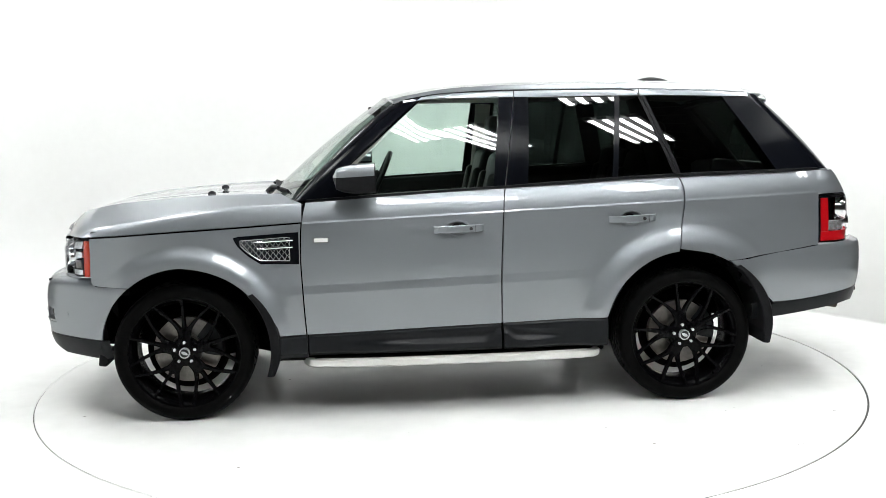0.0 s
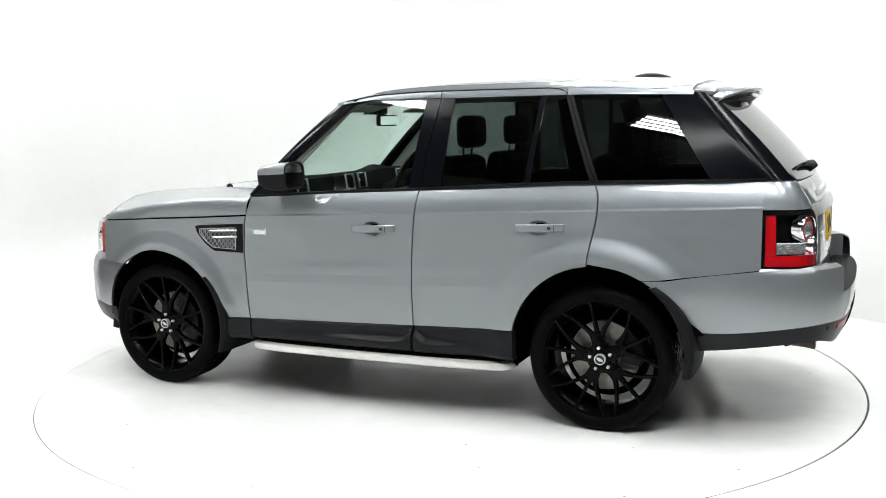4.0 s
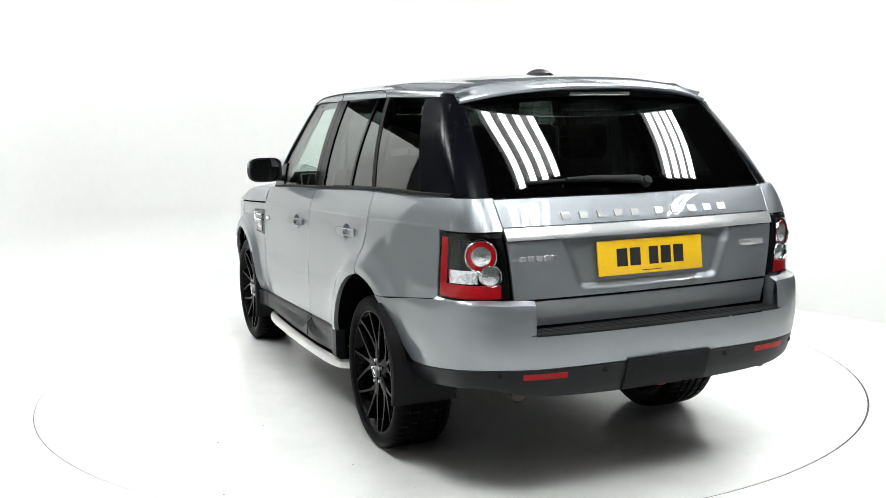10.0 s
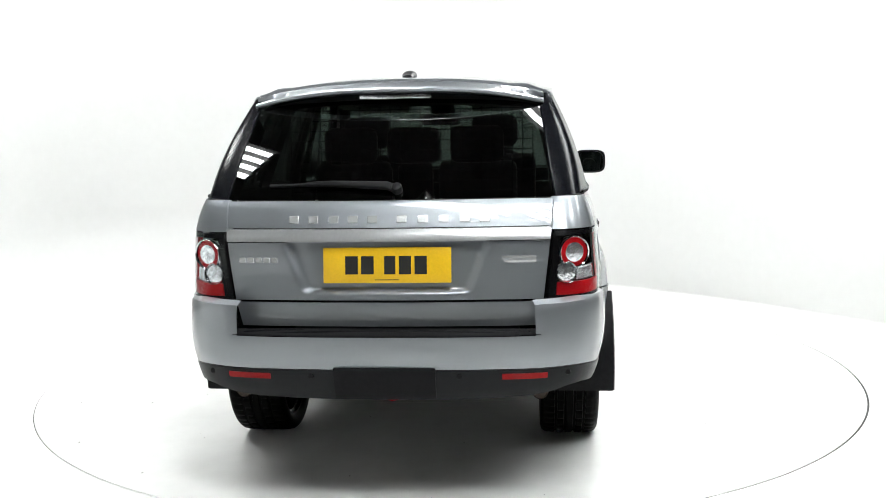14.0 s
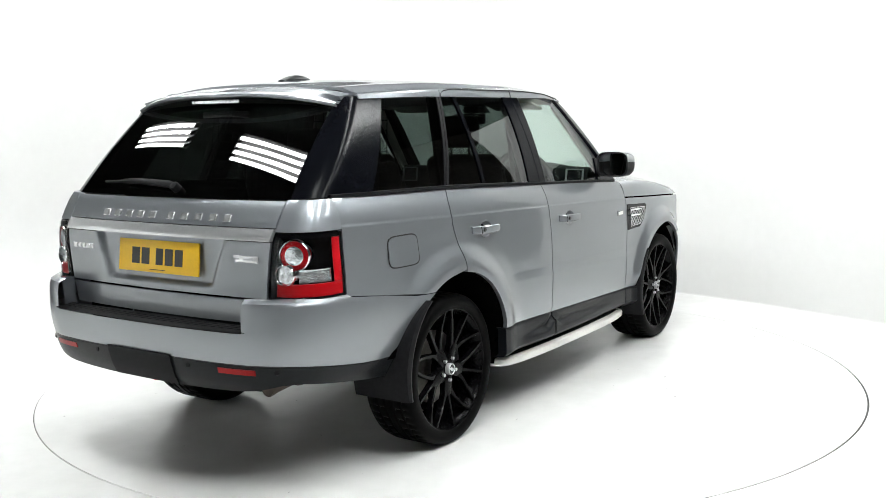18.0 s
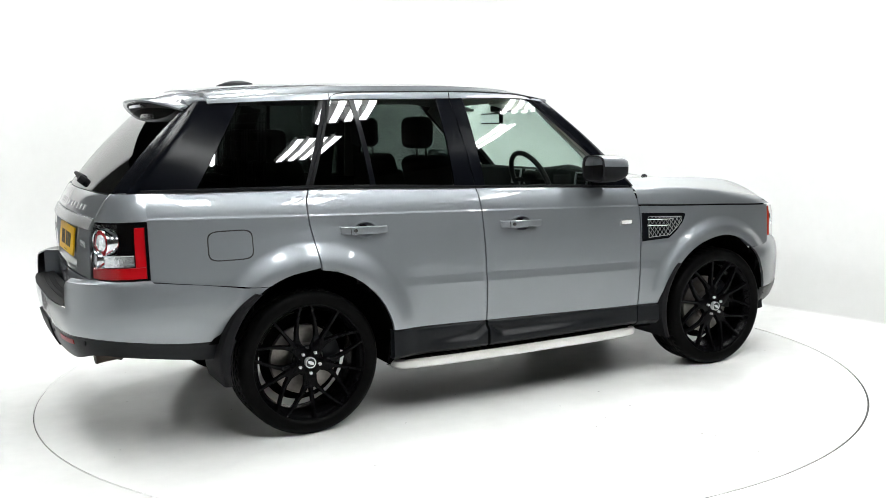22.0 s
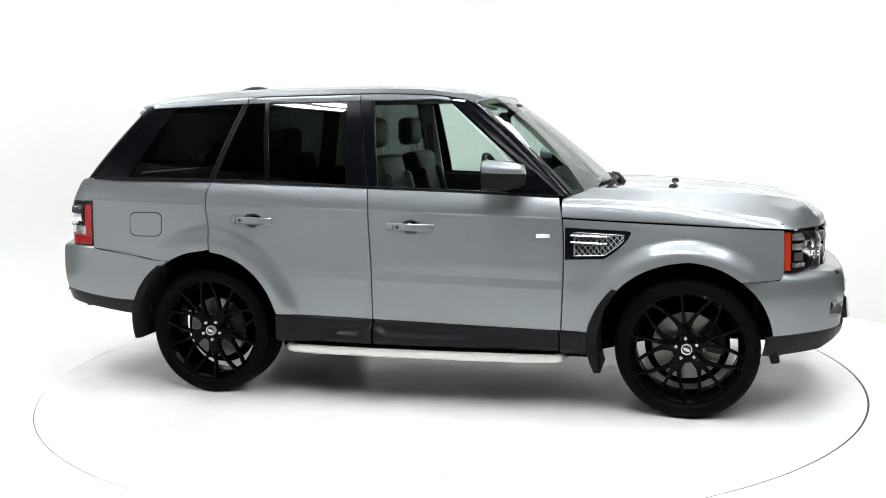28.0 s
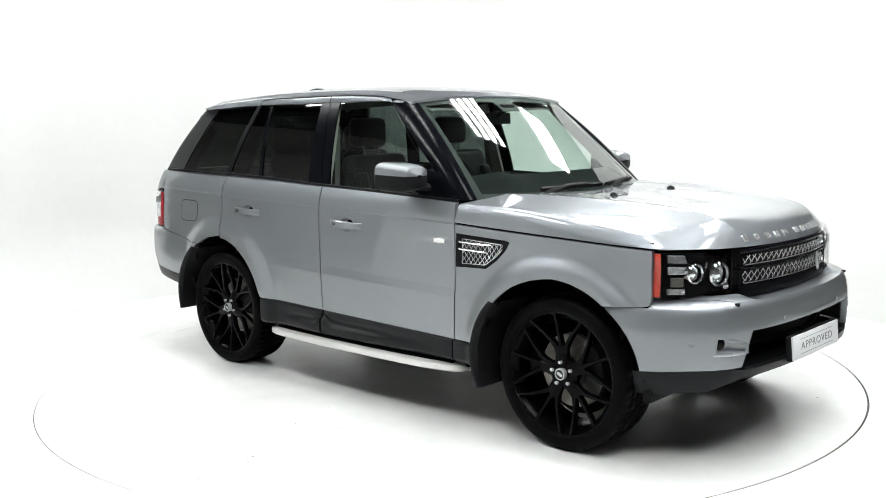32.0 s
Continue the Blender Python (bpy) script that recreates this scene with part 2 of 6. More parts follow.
def build_turntable():
    r = TURNTABLE_RADIUS
    prof = [(0.001, 0.0), (0.6, 0.0), (1.3, 0.0), (2.0, 0.0), (r - 0.003, 0.0), (r, -0.003), (r, -0.0042), (0.001, -0.0042)]
    table = part("turntable", lathe(prof, 180, "z"), TABLE_WHITE)
    tagged(table, "large round white turntable, glossy, flush with the floor", "turntable")
    rnd = random.Random(4)
    vs, fs = [], []
    for k in range(80):
        a, d = rnd.uniform(0, 6.283), 2.35 * math.sqrt(rnd.random())
        s = rnd.choice((0.002, 0.003, 0.004, 0.006))
        x, y, b = d * math.cos(a), d * math.sin(a), rnd.uniform(0, 3)
        o = len(vs)
        m = rnd.choice((4, 5, 6))
        for i in range(m):
            q = b + 6.283 * i / m
            w = s * rnd.uniform(0.5, 1.3)
            vs.append((x + 2 * w * math.cos(q) * math.cos(b), y + w * math.sin(q), 0.001))
        vs.append((x, y, 0.002))
        fs += [(o + i, o + (i + 1) % m, o + m) for i in range(m)]
    dirt = part("floor_dirt", (vs, fs), DIRT, table, "small dark specks of dirt")
    tagged(dirt, kind="stuff")
    return table


WALL_PLAN = [(3.46, 0.80), (3.29, 1.02), (2.39, 2.16), (1.5, 3.0), (0.5, 3.6), (-0.7, 3.95), (-1.9, 3.98), (-3.0, 3.45), (-3.78, 2.6), (-4.22, 1.75)]
WALL_TOP = 2.86


def build_wall():
    line = curve_through(WALL_PLAN, 160)
    tang = np.gradient(line, axis=0)
    out = np.stack([tang[:, 1], -tang[:, 0]], 1)
    out /= np.linalg.norm(out, axis=1)[:, None]
    prof = [(0.0, 0.0), (0.0, WALL_TOP - 0.01), (0.01, WALL_TOP), (0.11, WALL_TOP), (0.12, WALL_TOP - 0.01), (0.12, 0.0)]
    rows = []
    for (x, y), (a, b) in zip(line, out):
        r = 0.02 + 0.75 * float(np.clip((0.6 - x) / 2.2, 0, 1)) ** 1.2
        cove = [(-r + r * math.sin(q), 0.001 + r - r * math.cos(q)) for q in np.linspace(0, math.pi / 2, 9)]
        rows.append([(x + a * d, y + b * d, z) for d, z in cove + prof[1:]])
    g = np.array(rows)
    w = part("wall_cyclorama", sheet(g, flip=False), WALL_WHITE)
    tagged(w, "curved seamless white studio wall", "wall", kind="structure")


def build_bounce_screen():
    """An unseen white screen beside the camera's place, added to brighten the car's sides."""
    line = curve_through([(-5.02, -0.85), (-5.35, -3.0), (-5.1, -5.0), (-4.3, -6.6), (-3.0, -7.7)], 50)
    tang = np.gradient(line, axis=0)
    nrm = np.stack([tang[:, 1], -tang[:, 0]], 1) / np.linalg.norm(tang, axis=1)[:, None]
    top = 2.6
    g = np.array([[(x + a * d, y + b * d, z) for d, z in ((0.0, 0.0), (0.0, top), (0.1, top), (0.1, 0.0))] for (x, y), (a, b) in zip(line, nrm)])
    w = part("bounce_screen", sheet(g), BOUNCE_WHITE)
    tagged(w, "unseen white bounce screen added to brighten the car's sides", "wall", kind="structure")


def build_hall():
    for name, box in (("wall_north", (-9.2, 9.2, 9.0, 9.2, 0, 5.2)), ("wall_south", (-9.2, 9.2, -12.2, -12.0, 0, 5.2)),
                      ("wall_east", (9.0, 9.2, -12.0, 9.0, 0, 5.2)), ("wall_west", (-9.2, -9.0, -12.0, 9.0, 0, 5.2))):
        tagged(part(name, block(*box, r=0), HALL_PALE if name == "wall_west" else HALL_DARK), "plain wall of the dim hall round the studio", "wall", kind="structure")
    tagged(part("ceiling", block(-9.2, 9.2, -12.2, 9.2, 5.2, 5.4, r=0), HALL_CEILING), "dark hall ceiling", "ceiling", kind="structure")


def strip_light(x, y, z, turn, tubes=4, length=1.60, pitch=0.145):
    """A hanging batten light: enamel tray, bare tubes, end holders and two hangers."""
    e = new("strip_light")
    tagged(e, "hanging grey tray with %s bright fluorescent tubes" % {2: "two", 4: "four"}[tubes], "ceiling light", "studio lights")
    wid = pitch * tubes
    part("tray", block(-length / 2, length / 2, -wid / 2, wid / 2, 0.05, 0.09, 0.006), FIXTURE, e)
    for k in range(tubes):
        yy = (k - (tubes - 1) / 2) * pitch
        part("tube", tube([(-length / 2 + 0.03, yy, 0.0), (length / 2 - 0.03, yy, 0.0)], 0.035, 14), TUBE_GLOW, e)
        part("holder", block(-length / 2, -length / 2 + 0.03, yy - 0.048, yy + 0.048, -0.048, 0.05, 0.004), FIXTURE, e)
        part("holder", block(length / 2 - 0.03, length / 2, yy - 0.048, yy + 0.048, -0.048, 0.05, 0.004), FIXTURE, e)
    for xx in (-length / 3, length / 3):
        part("hanger", tube([(xx, 0, 0.09), (xx, 0, 5.2 - z)], 0.004, 6), FIXTURE, e)
    e.matrix_world = pose(x, y, z, 0, 0, turn)
    return e


# x, y, height, turn; the last row is an unseen light, added for the wall
LIGHTS = [(1.28, -1.90, 4.0, -54), (2.45, -3.75, 4.0, -56), (-0.08, -3.85, 4.0, -54), (0.95, -4.40, 4.0, -54), (3.12, -0.93, 4.0, -54), 
          (-2.55, -1.56, 4.0, -52), (-4.10, 0.60, 4.0, -52), (1.25, 1.30, 4.0, -62), (2.60, 2.40, 4.0, -60), (-0.55, -0.35, 4.0, -54), (-2.90, 2.35, 4.0, -54)]
build_floor()
TURNTABLE = build_turntable()
build_wall()
build_bounce_screen()
build_hall()
for row in LIGHTS:
    strip_light(*row)
# unseen two-tube light, added to lift the left part of the wall
strip_light(-1.50, 1.70, 4.0, -54, 2)
strip_light(4.35, -2.55, 4.0, -54, 2)

# ---- the car: x ahead, y to its left, z up; half-width surfaces and panels cut out of them ----
CAR = new("car")
tagged(CAR, "grey metallic five-door SUV with black wheels on the turntable", "car")
CAR["offset_parts"] = True
SIDES = ((1, "left"), (-1, "right"))
HUB_X, HUB_Z, TYRE_R = 1.3725, 0.372, 0.375
ARCH = {1: (1.352, 0.388, 0.452), -1: (-1.362, 0.405, 0.450)}


def spline(pts):
    """A smooth monotone curve through (a, b) pairs, as a function."""
    p = np.array(sorted(pts), float)
    x, y = p[:, 0], p[:, 1]
    h = np.diff(x)
    d = np.diff(y) / h
    m = np.zeros(len(x))
    for i in range(1, len(x) - 1):
        if d[i - 1] * d[i] > 0:
            w1, w2 = 2 * h[i] + h[i - 1], h[i] + 2 * h[i - 1]
            m[i] = (w1 + w2) / (w1 / d[i - 1] + w2 / d[i])
    m[0], m[-1] = d[0], d[-1]

    def f(q):
        q = np.clip(np.asarray(q, float), x[0], x[-1])
        i = np.clip(np.searchsorted(x, q) - 1, 0, len(h) - 1)
        t = (q - x[i]) / h[i]
        return ((2 * t ** 3 - 3 * t ** 2 + 1) * y[i] + (t ** 3 - 2 * t ** 2 + t) * h[i] * m[i]
                + (-2 * t ** 3 + 3 * t ** 2) * y[i + 1] + (t ** 3 - t ** 2) * h[i] * m[i + 1])
    return f


def step(a, b, x):
    t = np.clip((np.asarray(x, float) - a) / (b - a), 0, 1)
    return t * t * (3 - 2 * t)


BELT = spline([(-2.4, 1.277), (-2.17, 1.275), (-1.33, 1.262), (-1.01, 1.25), (-0.37, 1.219), (0.22, 1.193), (0.70, 1.168), (0.9, 1.158)])
LOWER = spline([(0.2, 0.85), (0.30, 0.872), (0.38, 0.889), (0.47, 0.903), (0.60, 0.9105), (0.70, 0.9135), (0.76, 0.9148), (0.84, 0.9152), (0.92, 0.9132), (1.0, 0.9085), (1.06, 0.903), (1.15, 0.899)])


def UPPER(d):
    """How far the shoulder leans in above the crease: a small step, then a growing curve."""
    d = np.maximum(np.asarray(d, float), 0)
    return -0.0024 * np.clip(d / 0.010, 0, 1) - 0.12 * d - 1.85 * d * d


def band(x):
    """Height of the shallow crease band low on the doors, its middle."""
    return 0.7215 - 0.027 * (np.asarray(x, float) + 0.11)


TAPER = spline([(2.3, -0.30), (2.1, -0.17), (1.95, -0.10), (1.856, -0.068), (1.6, -0.032), (1.3, -0.012), (1.0, -0.003), (0.7, 0.005), (0.2, 0.007), (-0.3, 0.005), (-1.2, 0.0), (-1.77, -0.014), (-2.0, -0.03), (-2.15, -0.047), (-2.4, -0.10)])


def crease(x):
    return 1.052 + (0.733 - np.asarray(x, float)) * 0.0334


def side_y(x, z):
    """Half-width of the painted body below the windows."""
    x, z = np.asarray(x, float), np.asarray(z, float)
    c = crease(x)
    y = LOWER(np.minimum(z, c)) + np.where(z > c, UPPER(z - c), 0.0) + TAPER(x)
    for k in (1, -1):
        a, b, r = ARCH[k]
        d = np.hypot(x - a, z - b)
        lip, spread = (0.036, 0.120) if k > 0 else (0.031, 0.150)
        y = y + (lip * step(r + spread, r + 0.028, d) + 0.012 * step(r + 0.24, r + 0.08, d)) * step(0.35, 0.55, z)
    y = y + 0.0045 * (np.clip((band(x) + 0.0235 - z) / 0.047, 0, 1) - 0.5) * step(-0.95, -0.75, x) * step(0.98, 0.85, x)
    return y


def on_side(g):
    return np.stack([g[..., 0], side_y(g[..., 0], g[..., 1]), g[..., 1]], -1)


CABIN_TOP = spline([(-2.4, 0.600), (-1.95, 0.655), (-1.7, 0.683), (-1.2, 0.700), (-0.4, 0.706), (0.1, 0.700), (0.3, 0.685), (0.8, 0.66)])
CABIN_LOW = spline([(-2.4, 0.76), (-2.17, 0.80), (-1.9, 0.838), (-1.5, 0.852), (-0.4, 0.858), (0.4, 0.85), (0.8, 0.83)])


def cabin_y(x, z):
    """Half-width of glass and pillars above the belt line; slightly bowed."""
    t = (np.asarray(z, float) - BELT(x)) / (1.705 - BELT(x))
    return CABIN_LOW(x) + (CABIN_TOP(x) - CABIN_LOW(x)) * (t * 0.52 + 0.48 * t * np.abs(t))


def on_cabin(g, out=0.0):
    return np.stack([g[..., 0], cabin_y(g[..., 0], g[..., 1]) + out, g[..., 1]], -1)


def arc(k, a0, a1, n=24, grow=0.0):
    """Points of a wheel arch from angle a0 to a1 (degrees, 0 ahead, 90 up)."""
    x, z, r = ARCH[k]
    return [(x + (r + grow) * math.cos(radians(a)), z + (r + grow) * math.sin(radians(a))) for a in np.linspace(a0, a1, n)]


def both(name, piece, material, parent=None, label=""):
    """The part on the car's left and its mirror image on the right."""
    made = []
    for s, word in SIDES:
        made.append(part(name, piece if s > 0 else flipped(piece), material, parent or CAR, label))
    return made


def side_panel(bottom, top, rear, front, nu, nv, depth=0.022, surf=on_side, lines=False):
    g = coons(bottom, top, rear, front, nu, nv)
    if lines:
        g = np.array([with_lines(c, nv + 1) for c in g])
    return sheet(surf(g), (0, -depth, 0), flip=False)


def line_rows(n):
    """How many rows lie between the band's edges, the crease and the edges of the panel."""
    count = [max(1, int(round((n - 1) * q))) for q in (0.30, 0.06, 0.36, 0.02, 0.02, 0.24)]
    count[2] += n - 1 - sum(count)
    return count


def crisp_lines(panels, nu, nv):
    """Keeps the band's edges and the crease sharp on a door's skin."""
    marks = [int(k) for k in np.cumsum(line_rows(nv + 1))]
    rows = {marks[0], marks[1], marks[2], marks[4]}
    for ob in panels:
        for e in ob.data.edges:
            a, b = e.vertices
            if max(a, b) < (nu + 1) * (nv + 1) and a % (nv + 1) == b % (nv + 1) and a % (nv + 1) in rows:
                e.use_edge_sharp = True


def with_lines(col, n):
    """Spaces a column's rows anew, so that rows lie on the crease and on the band's edges."""
    zb, zt_ = col[0, 1], col[-1, 1]
    c, b = float(crease(col[-1, 0])), float(band(col[n // 2, 0]))
    marks = [zb, max(b - 0.0235, zb + 0.001), max(b + 0.0235, zb + 0.002), max(c, zb + 0.004), c + 0.005, c + 0.010, zt_]
    count = line_rows(n)
    z = [zb]
    for k, m in enumerate(count):
        z += list(np.linspace(marks[k], marks[k + 1], m + 1)[1:])
    return np.stack([np.interp(z, col[:, 1], col[:, 0]), z], 1)


# gap lines between the panels
GAP_A = [(0.708, 0.33), (0.722, 0.554), (0.733, 0.80), (0.733, 0.90), (0.726, 1.05), (0.704, 1.166)]
GAP_B = [(-0.344, 0.33), (-0.344, 0.487), (-0.343, 0.706), (-0.348, 0.861), (-0.356, 1.014), (-0.367, 1.167), (-0.375, 1.217)]
GAP_C = [(-1.318, 0.853), (-1.335, 0.971), (-1.358, 1.10), (-1.360, 1.187), (-1.350, 1.225), (-1.335, 1.257)]
G = 0.0035


def shifted(line, dx, z0=None, z1=None):
    """The part of a gap line between two heights, moved by dx."""
    p = curve_through(line, 60)
    p = p + np.array((dx, 0))
    if z0 is not None:
        z = np.linspace(z0, z1, 40)
        return np.stack([np.interp(z, p[:, 1], p[:, 0]), z], 1)
    return p


def sill_z(x):
    return 0.483 - 0.027 * (np.asarray(x, float) + 0.346)


def shut_z(x):
    """Height of the bonnet's side shut line."""
    return SHUT(x)


SHUT = spline([(0.70, 1.060), (1.126, 1.037), (1.423, 1.023), (1.717, 1.006), (1.86, 1.000), (2.0, 0.995)])

# front wing
xs = np.linspace(0.735, 1.842, 40)
wing_top = [(x, float(shut_z(x)) - 0.004) for x in xs]
wing_rear = shifted(GAP_A, G, 0.456, float(shut_z(0.735)) - 0.004)
wing_bottom = [tuple(wing_rear[0])] + [(0.90, 0.452)] + arc(1, 172, 51, 40)
wing_front = [wing_bottom[-1], (1.72, 0.742), (1.80, 0.744), (1.832, 0.750), (1.843, 0.765), (1.846, 0.80), (1.843, 0.90), tuple(wing_top[-1])]
front_wings = both("front_wing", side_panel(wing_bottom, wing_top, wing_rear, wing_front, 90, 84), PAINT)

# doors
def pierced(piece, x, z, rx=0.060, rz=0.039):
    """Leaves the handle's bowl open."""
    v, f = piece
    keep = [q for q in f if ((sum(v[i][0] for i in q) / len(q) - x) / rx) ** 2 + ((sum(v[i][2] for i in q) / len(q) - z) / rz) ** 2 > 1]
    return v, keep


z0 = float(sill_z(0.7))
door_f = side_panel([(x, float(sill_z(x))) for x in np.linspace(-0.344 + G, 0.716 - G, 30)],
                    [(x, float(BELT(x)) - 0.006) for x in np.linspace(-0.373 + G, 0.705 - G, 30)],
                    shifted(GAP_B, G, float(sill_z(-0.34)), float(BELT(-0.37)) - 0.006),
                    shifted(GAP_A, -G, z0, float(BELT(0.704)) - 0.006), 110, 100, lines=True)
front_doors = both("front_door", pierced(door_f, -0.1075, 1.006), PAINT)
crisp_lines(front_doors, 110, 100)
rear_edge = [(a, b) for a, b in arc(-1, 12, 85, 30)] + [tuple(p) for p in shifted(GAP_C, G, 0.862, float(BELT(-1.335)) - 0.006)]
door_r = side_panel([(x, float(sill_z(x))) for x in np.linspace(rear_edge[0][0], -0.344 - G, 24)],
                    [(x, float(BELT(x)) - 0.006) for x in np.linspace(rear_edge[-1][0], -0.373 - G, 24)],
                    rear_edge, shifted(GAP_B, -G, float(sill_z(-0.344)), float(BELT(-0.37)) - 0.006), 110, 100, lines=True)
rear_doors = both("rear_door", pierced(door_r, -1.059, 1.035), PAINT)
crisp_lines(rear_doors, 110, 100)

# rear quarter panel, and its corner that turns towards the tailgate above the lamp
LAMP_X, LAMP_Z0, LAMP_Z1 = -2.137, 0.858, 1.138


REAR_X = spline([(0.70, -2.40), (0.86, -2.405), (1.00, -2.407), (1.10, -2.400), (1.15, -2.378), (1.20, -2.352), (1.25, -2.322), (1.275, -2.300)])


def tail_x(y, z):
    """Rear face of body and tailgate, bowed across."""
    return REAR_X(z) + 0.035 * (np.asarray(y, float) / 0.66) ** 2


def tail_edge(z):
    """Half-width of the tailgate's opening."""
    return np.interp(z, [0.75, 0.86, 1.10, 1.27], [0.615, 0.640, 0.668, 0.682])


def corner(q, z, inset=0.0):
    """Rear corner: q 0 at the side, 1 at the tailgate's edge."""
    z = np.asarray(z, float)
    ys, yt = side_y(LAMP_X, z) - inset, tail_edge(z)
    xr = tail_x(yt, z) + inset
    a = np.asarray(q, float) * math.pi / 2
    return np.stack([LAMP_X + (xr - LAMP_X) * np.sin(a) ** 0.9, yt + (ys - yt) * np.cos(a) ** 0.75, z + 0 * a], -1)


q_bottom = [(LAMP_X, LAMP_Z0), (-1.90, 0.825), (-1.66, 0.797)] + arc(-1, 120, 96, 16)
q_top = [(x, float(BELT(x)) - 0.006) for x in np.linspace(LAMP_X, -1.335 - G, 30)]
q_rear = [(LAMP_X, LAMP_Z0), (LAMP_X, LAMP_Z1), (LAMP_X, q_top[0][1])]
q_front = [q_bottom[-1]] + [tuple(p) for p in shifted(GAP_C, -G, 0.866, float(BELT(-1.335)) - 0.006)]
quarter = side_panel(q_bottom, q_top, q_rear, q_front, 70, 110)
zt = np.linspace(LAMP_Z1 + 0.004, q_top[0][1], 12)
cg = np.array([[corner(q, z) for z in zt] for q in np.linspace(0, 1, 22)])
quarters = both("rear_quarter_panel", joined(quarter, sheet(cg, (0.012, -0.012, 0), flip=True)), PAINT)

# lower side cladding of wing, doors and sill
def clad(x0, x1, zb=0.338, bulge=0.010, gap_end=None, far_end=None):
    """A flat upper face over a ledge that swells out towards one end."""
    xs = np.linspace(x0, x1, 60)
    g = []
    for x in xs:
        zt_ = sill_z(x) - 0.004
        row = []
        for k in np.linspace(0, 1, 36):
            z = zb + (zt_ - zb) * k
            y = side_y(x, 0.47) + bulge * min(1, (1 - k) * 14) ** 0.5 - 0.035 * step(0.36, 0.32, z)
            if gap_end is not None:
                near = math.exp(-((x - gap_end) / 0.045) ** 2)
                amp = float(step(far_end, gap_end + 0.25 * (far_end - gap_end), x))
                top = 0.416 + 0.045 * near
                y += amp * (0.028 * float(step(top, top - 0.036, z)) - 0.010 * float(step(top + 0.03, top, z)))
            row.append((x, y, z))
        g.append(row)
    return sheet(np.array(g), (0, -0.05, 0))


both("door_cladding", clad(-0.336, 0.704, gap_end=-0.335, far_end=0.60), CLADDING, None, "dark grey plastic lower door cladding")
both("door_cladding", clad(-0.925, -0.352, gap_end=-0.352, far_end=-0.74), CLADDING, None, "dark grey plastic lower door cladding")
both("sill_cladding", clad(0.713, 0.905, 0.325), CLADDING, None, "dark grey plastic cladding below the wing")

# inner body in matt black: closes the gaps and the wheel wells
def liner_y(k, a):
    """Outer edge of a wheel well's liner, just inside the panel that the arch is cut from."""
    x, z, r = ARCH[k]
    if k > 0 and a < 58:
        return 0.86
    if k < 0 and a > 128:
        return 0.905
    if z + r * math.sin(radians(a)) < 0.46:
        return 0.86
    return float(side_y(x + r * math.cos(radians(a)), z + r * math.sin(radians(a)))) - 0.016


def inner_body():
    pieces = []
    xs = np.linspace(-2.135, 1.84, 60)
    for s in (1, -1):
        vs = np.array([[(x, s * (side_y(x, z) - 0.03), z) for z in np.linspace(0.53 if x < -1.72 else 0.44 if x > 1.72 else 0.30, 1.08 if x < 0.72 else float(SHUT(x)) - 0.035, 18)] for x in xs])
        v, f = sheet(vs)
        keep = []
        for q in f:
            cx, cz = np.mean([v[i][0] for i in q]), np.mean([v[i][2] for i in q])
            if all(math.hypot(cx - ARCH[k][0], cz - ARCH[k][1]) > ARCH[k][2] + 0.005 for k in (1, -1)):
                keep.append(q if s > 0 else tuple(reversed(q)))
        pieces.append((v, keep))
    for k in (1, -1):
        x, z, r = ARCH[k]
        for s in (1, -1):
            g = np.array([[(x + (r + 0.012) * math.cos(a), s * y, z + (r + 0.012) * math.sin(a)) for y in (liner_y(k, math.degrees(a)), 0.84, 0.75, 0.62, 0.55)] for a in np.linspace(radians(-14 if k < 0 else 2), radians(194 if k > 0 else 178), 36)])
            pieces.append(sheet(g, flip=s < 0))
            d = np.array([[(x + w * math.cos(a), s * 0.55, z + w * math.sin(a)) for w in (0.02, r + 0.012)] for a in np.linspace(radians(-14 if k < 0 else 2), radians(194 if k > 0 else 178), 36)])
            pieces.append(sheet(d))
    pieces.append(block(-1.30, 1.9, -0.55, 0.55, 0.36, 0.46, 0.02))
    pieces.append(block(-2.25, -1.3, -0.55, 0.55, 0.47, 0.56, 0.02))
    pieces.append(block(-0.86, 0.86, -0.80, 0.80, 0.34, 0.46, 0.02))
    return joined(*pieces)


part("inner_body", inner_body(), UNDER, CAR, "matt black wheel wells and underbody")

# ---- bonnet ----
def nose_x(y):
    """Plan of the bonnet's leading edge."""
    y = np.abs(np.asarray(y, float))
    return NOSE(y)


NOSE = spline([(0.0, 2.128), (0.2, 2.118), (0.4, 2.086), (0.55, 2.046), (0.68, 1.990), (0.78, 1.930), (0.83, 1.892), (0.852, 1.862), (0.87, 1.83)])
BONNET_Z = spline([(0.6, 1.190), (1.0, 1.190), (1.28, 1.182), (1.5, 1.168), (1.72, 1.149), (1.9, 1.122), (2.0, 1.103), (2.13, 1.074)])


def bonnet_y(x):
    return side_y(np.minimum(x, 1.86), SHUT(np.minimum(x, 1.86)) - 0.004) - 0.001 - 0.10 * step(1.86, 2.2, x)


def bonnet_back(y):
    return 0.987 - 0.264 * np.clip(np.abs(y) / 0.80, 0, 1) ** 2.2


def ridge_at(u):
    return 0.70 - 0.17 * u


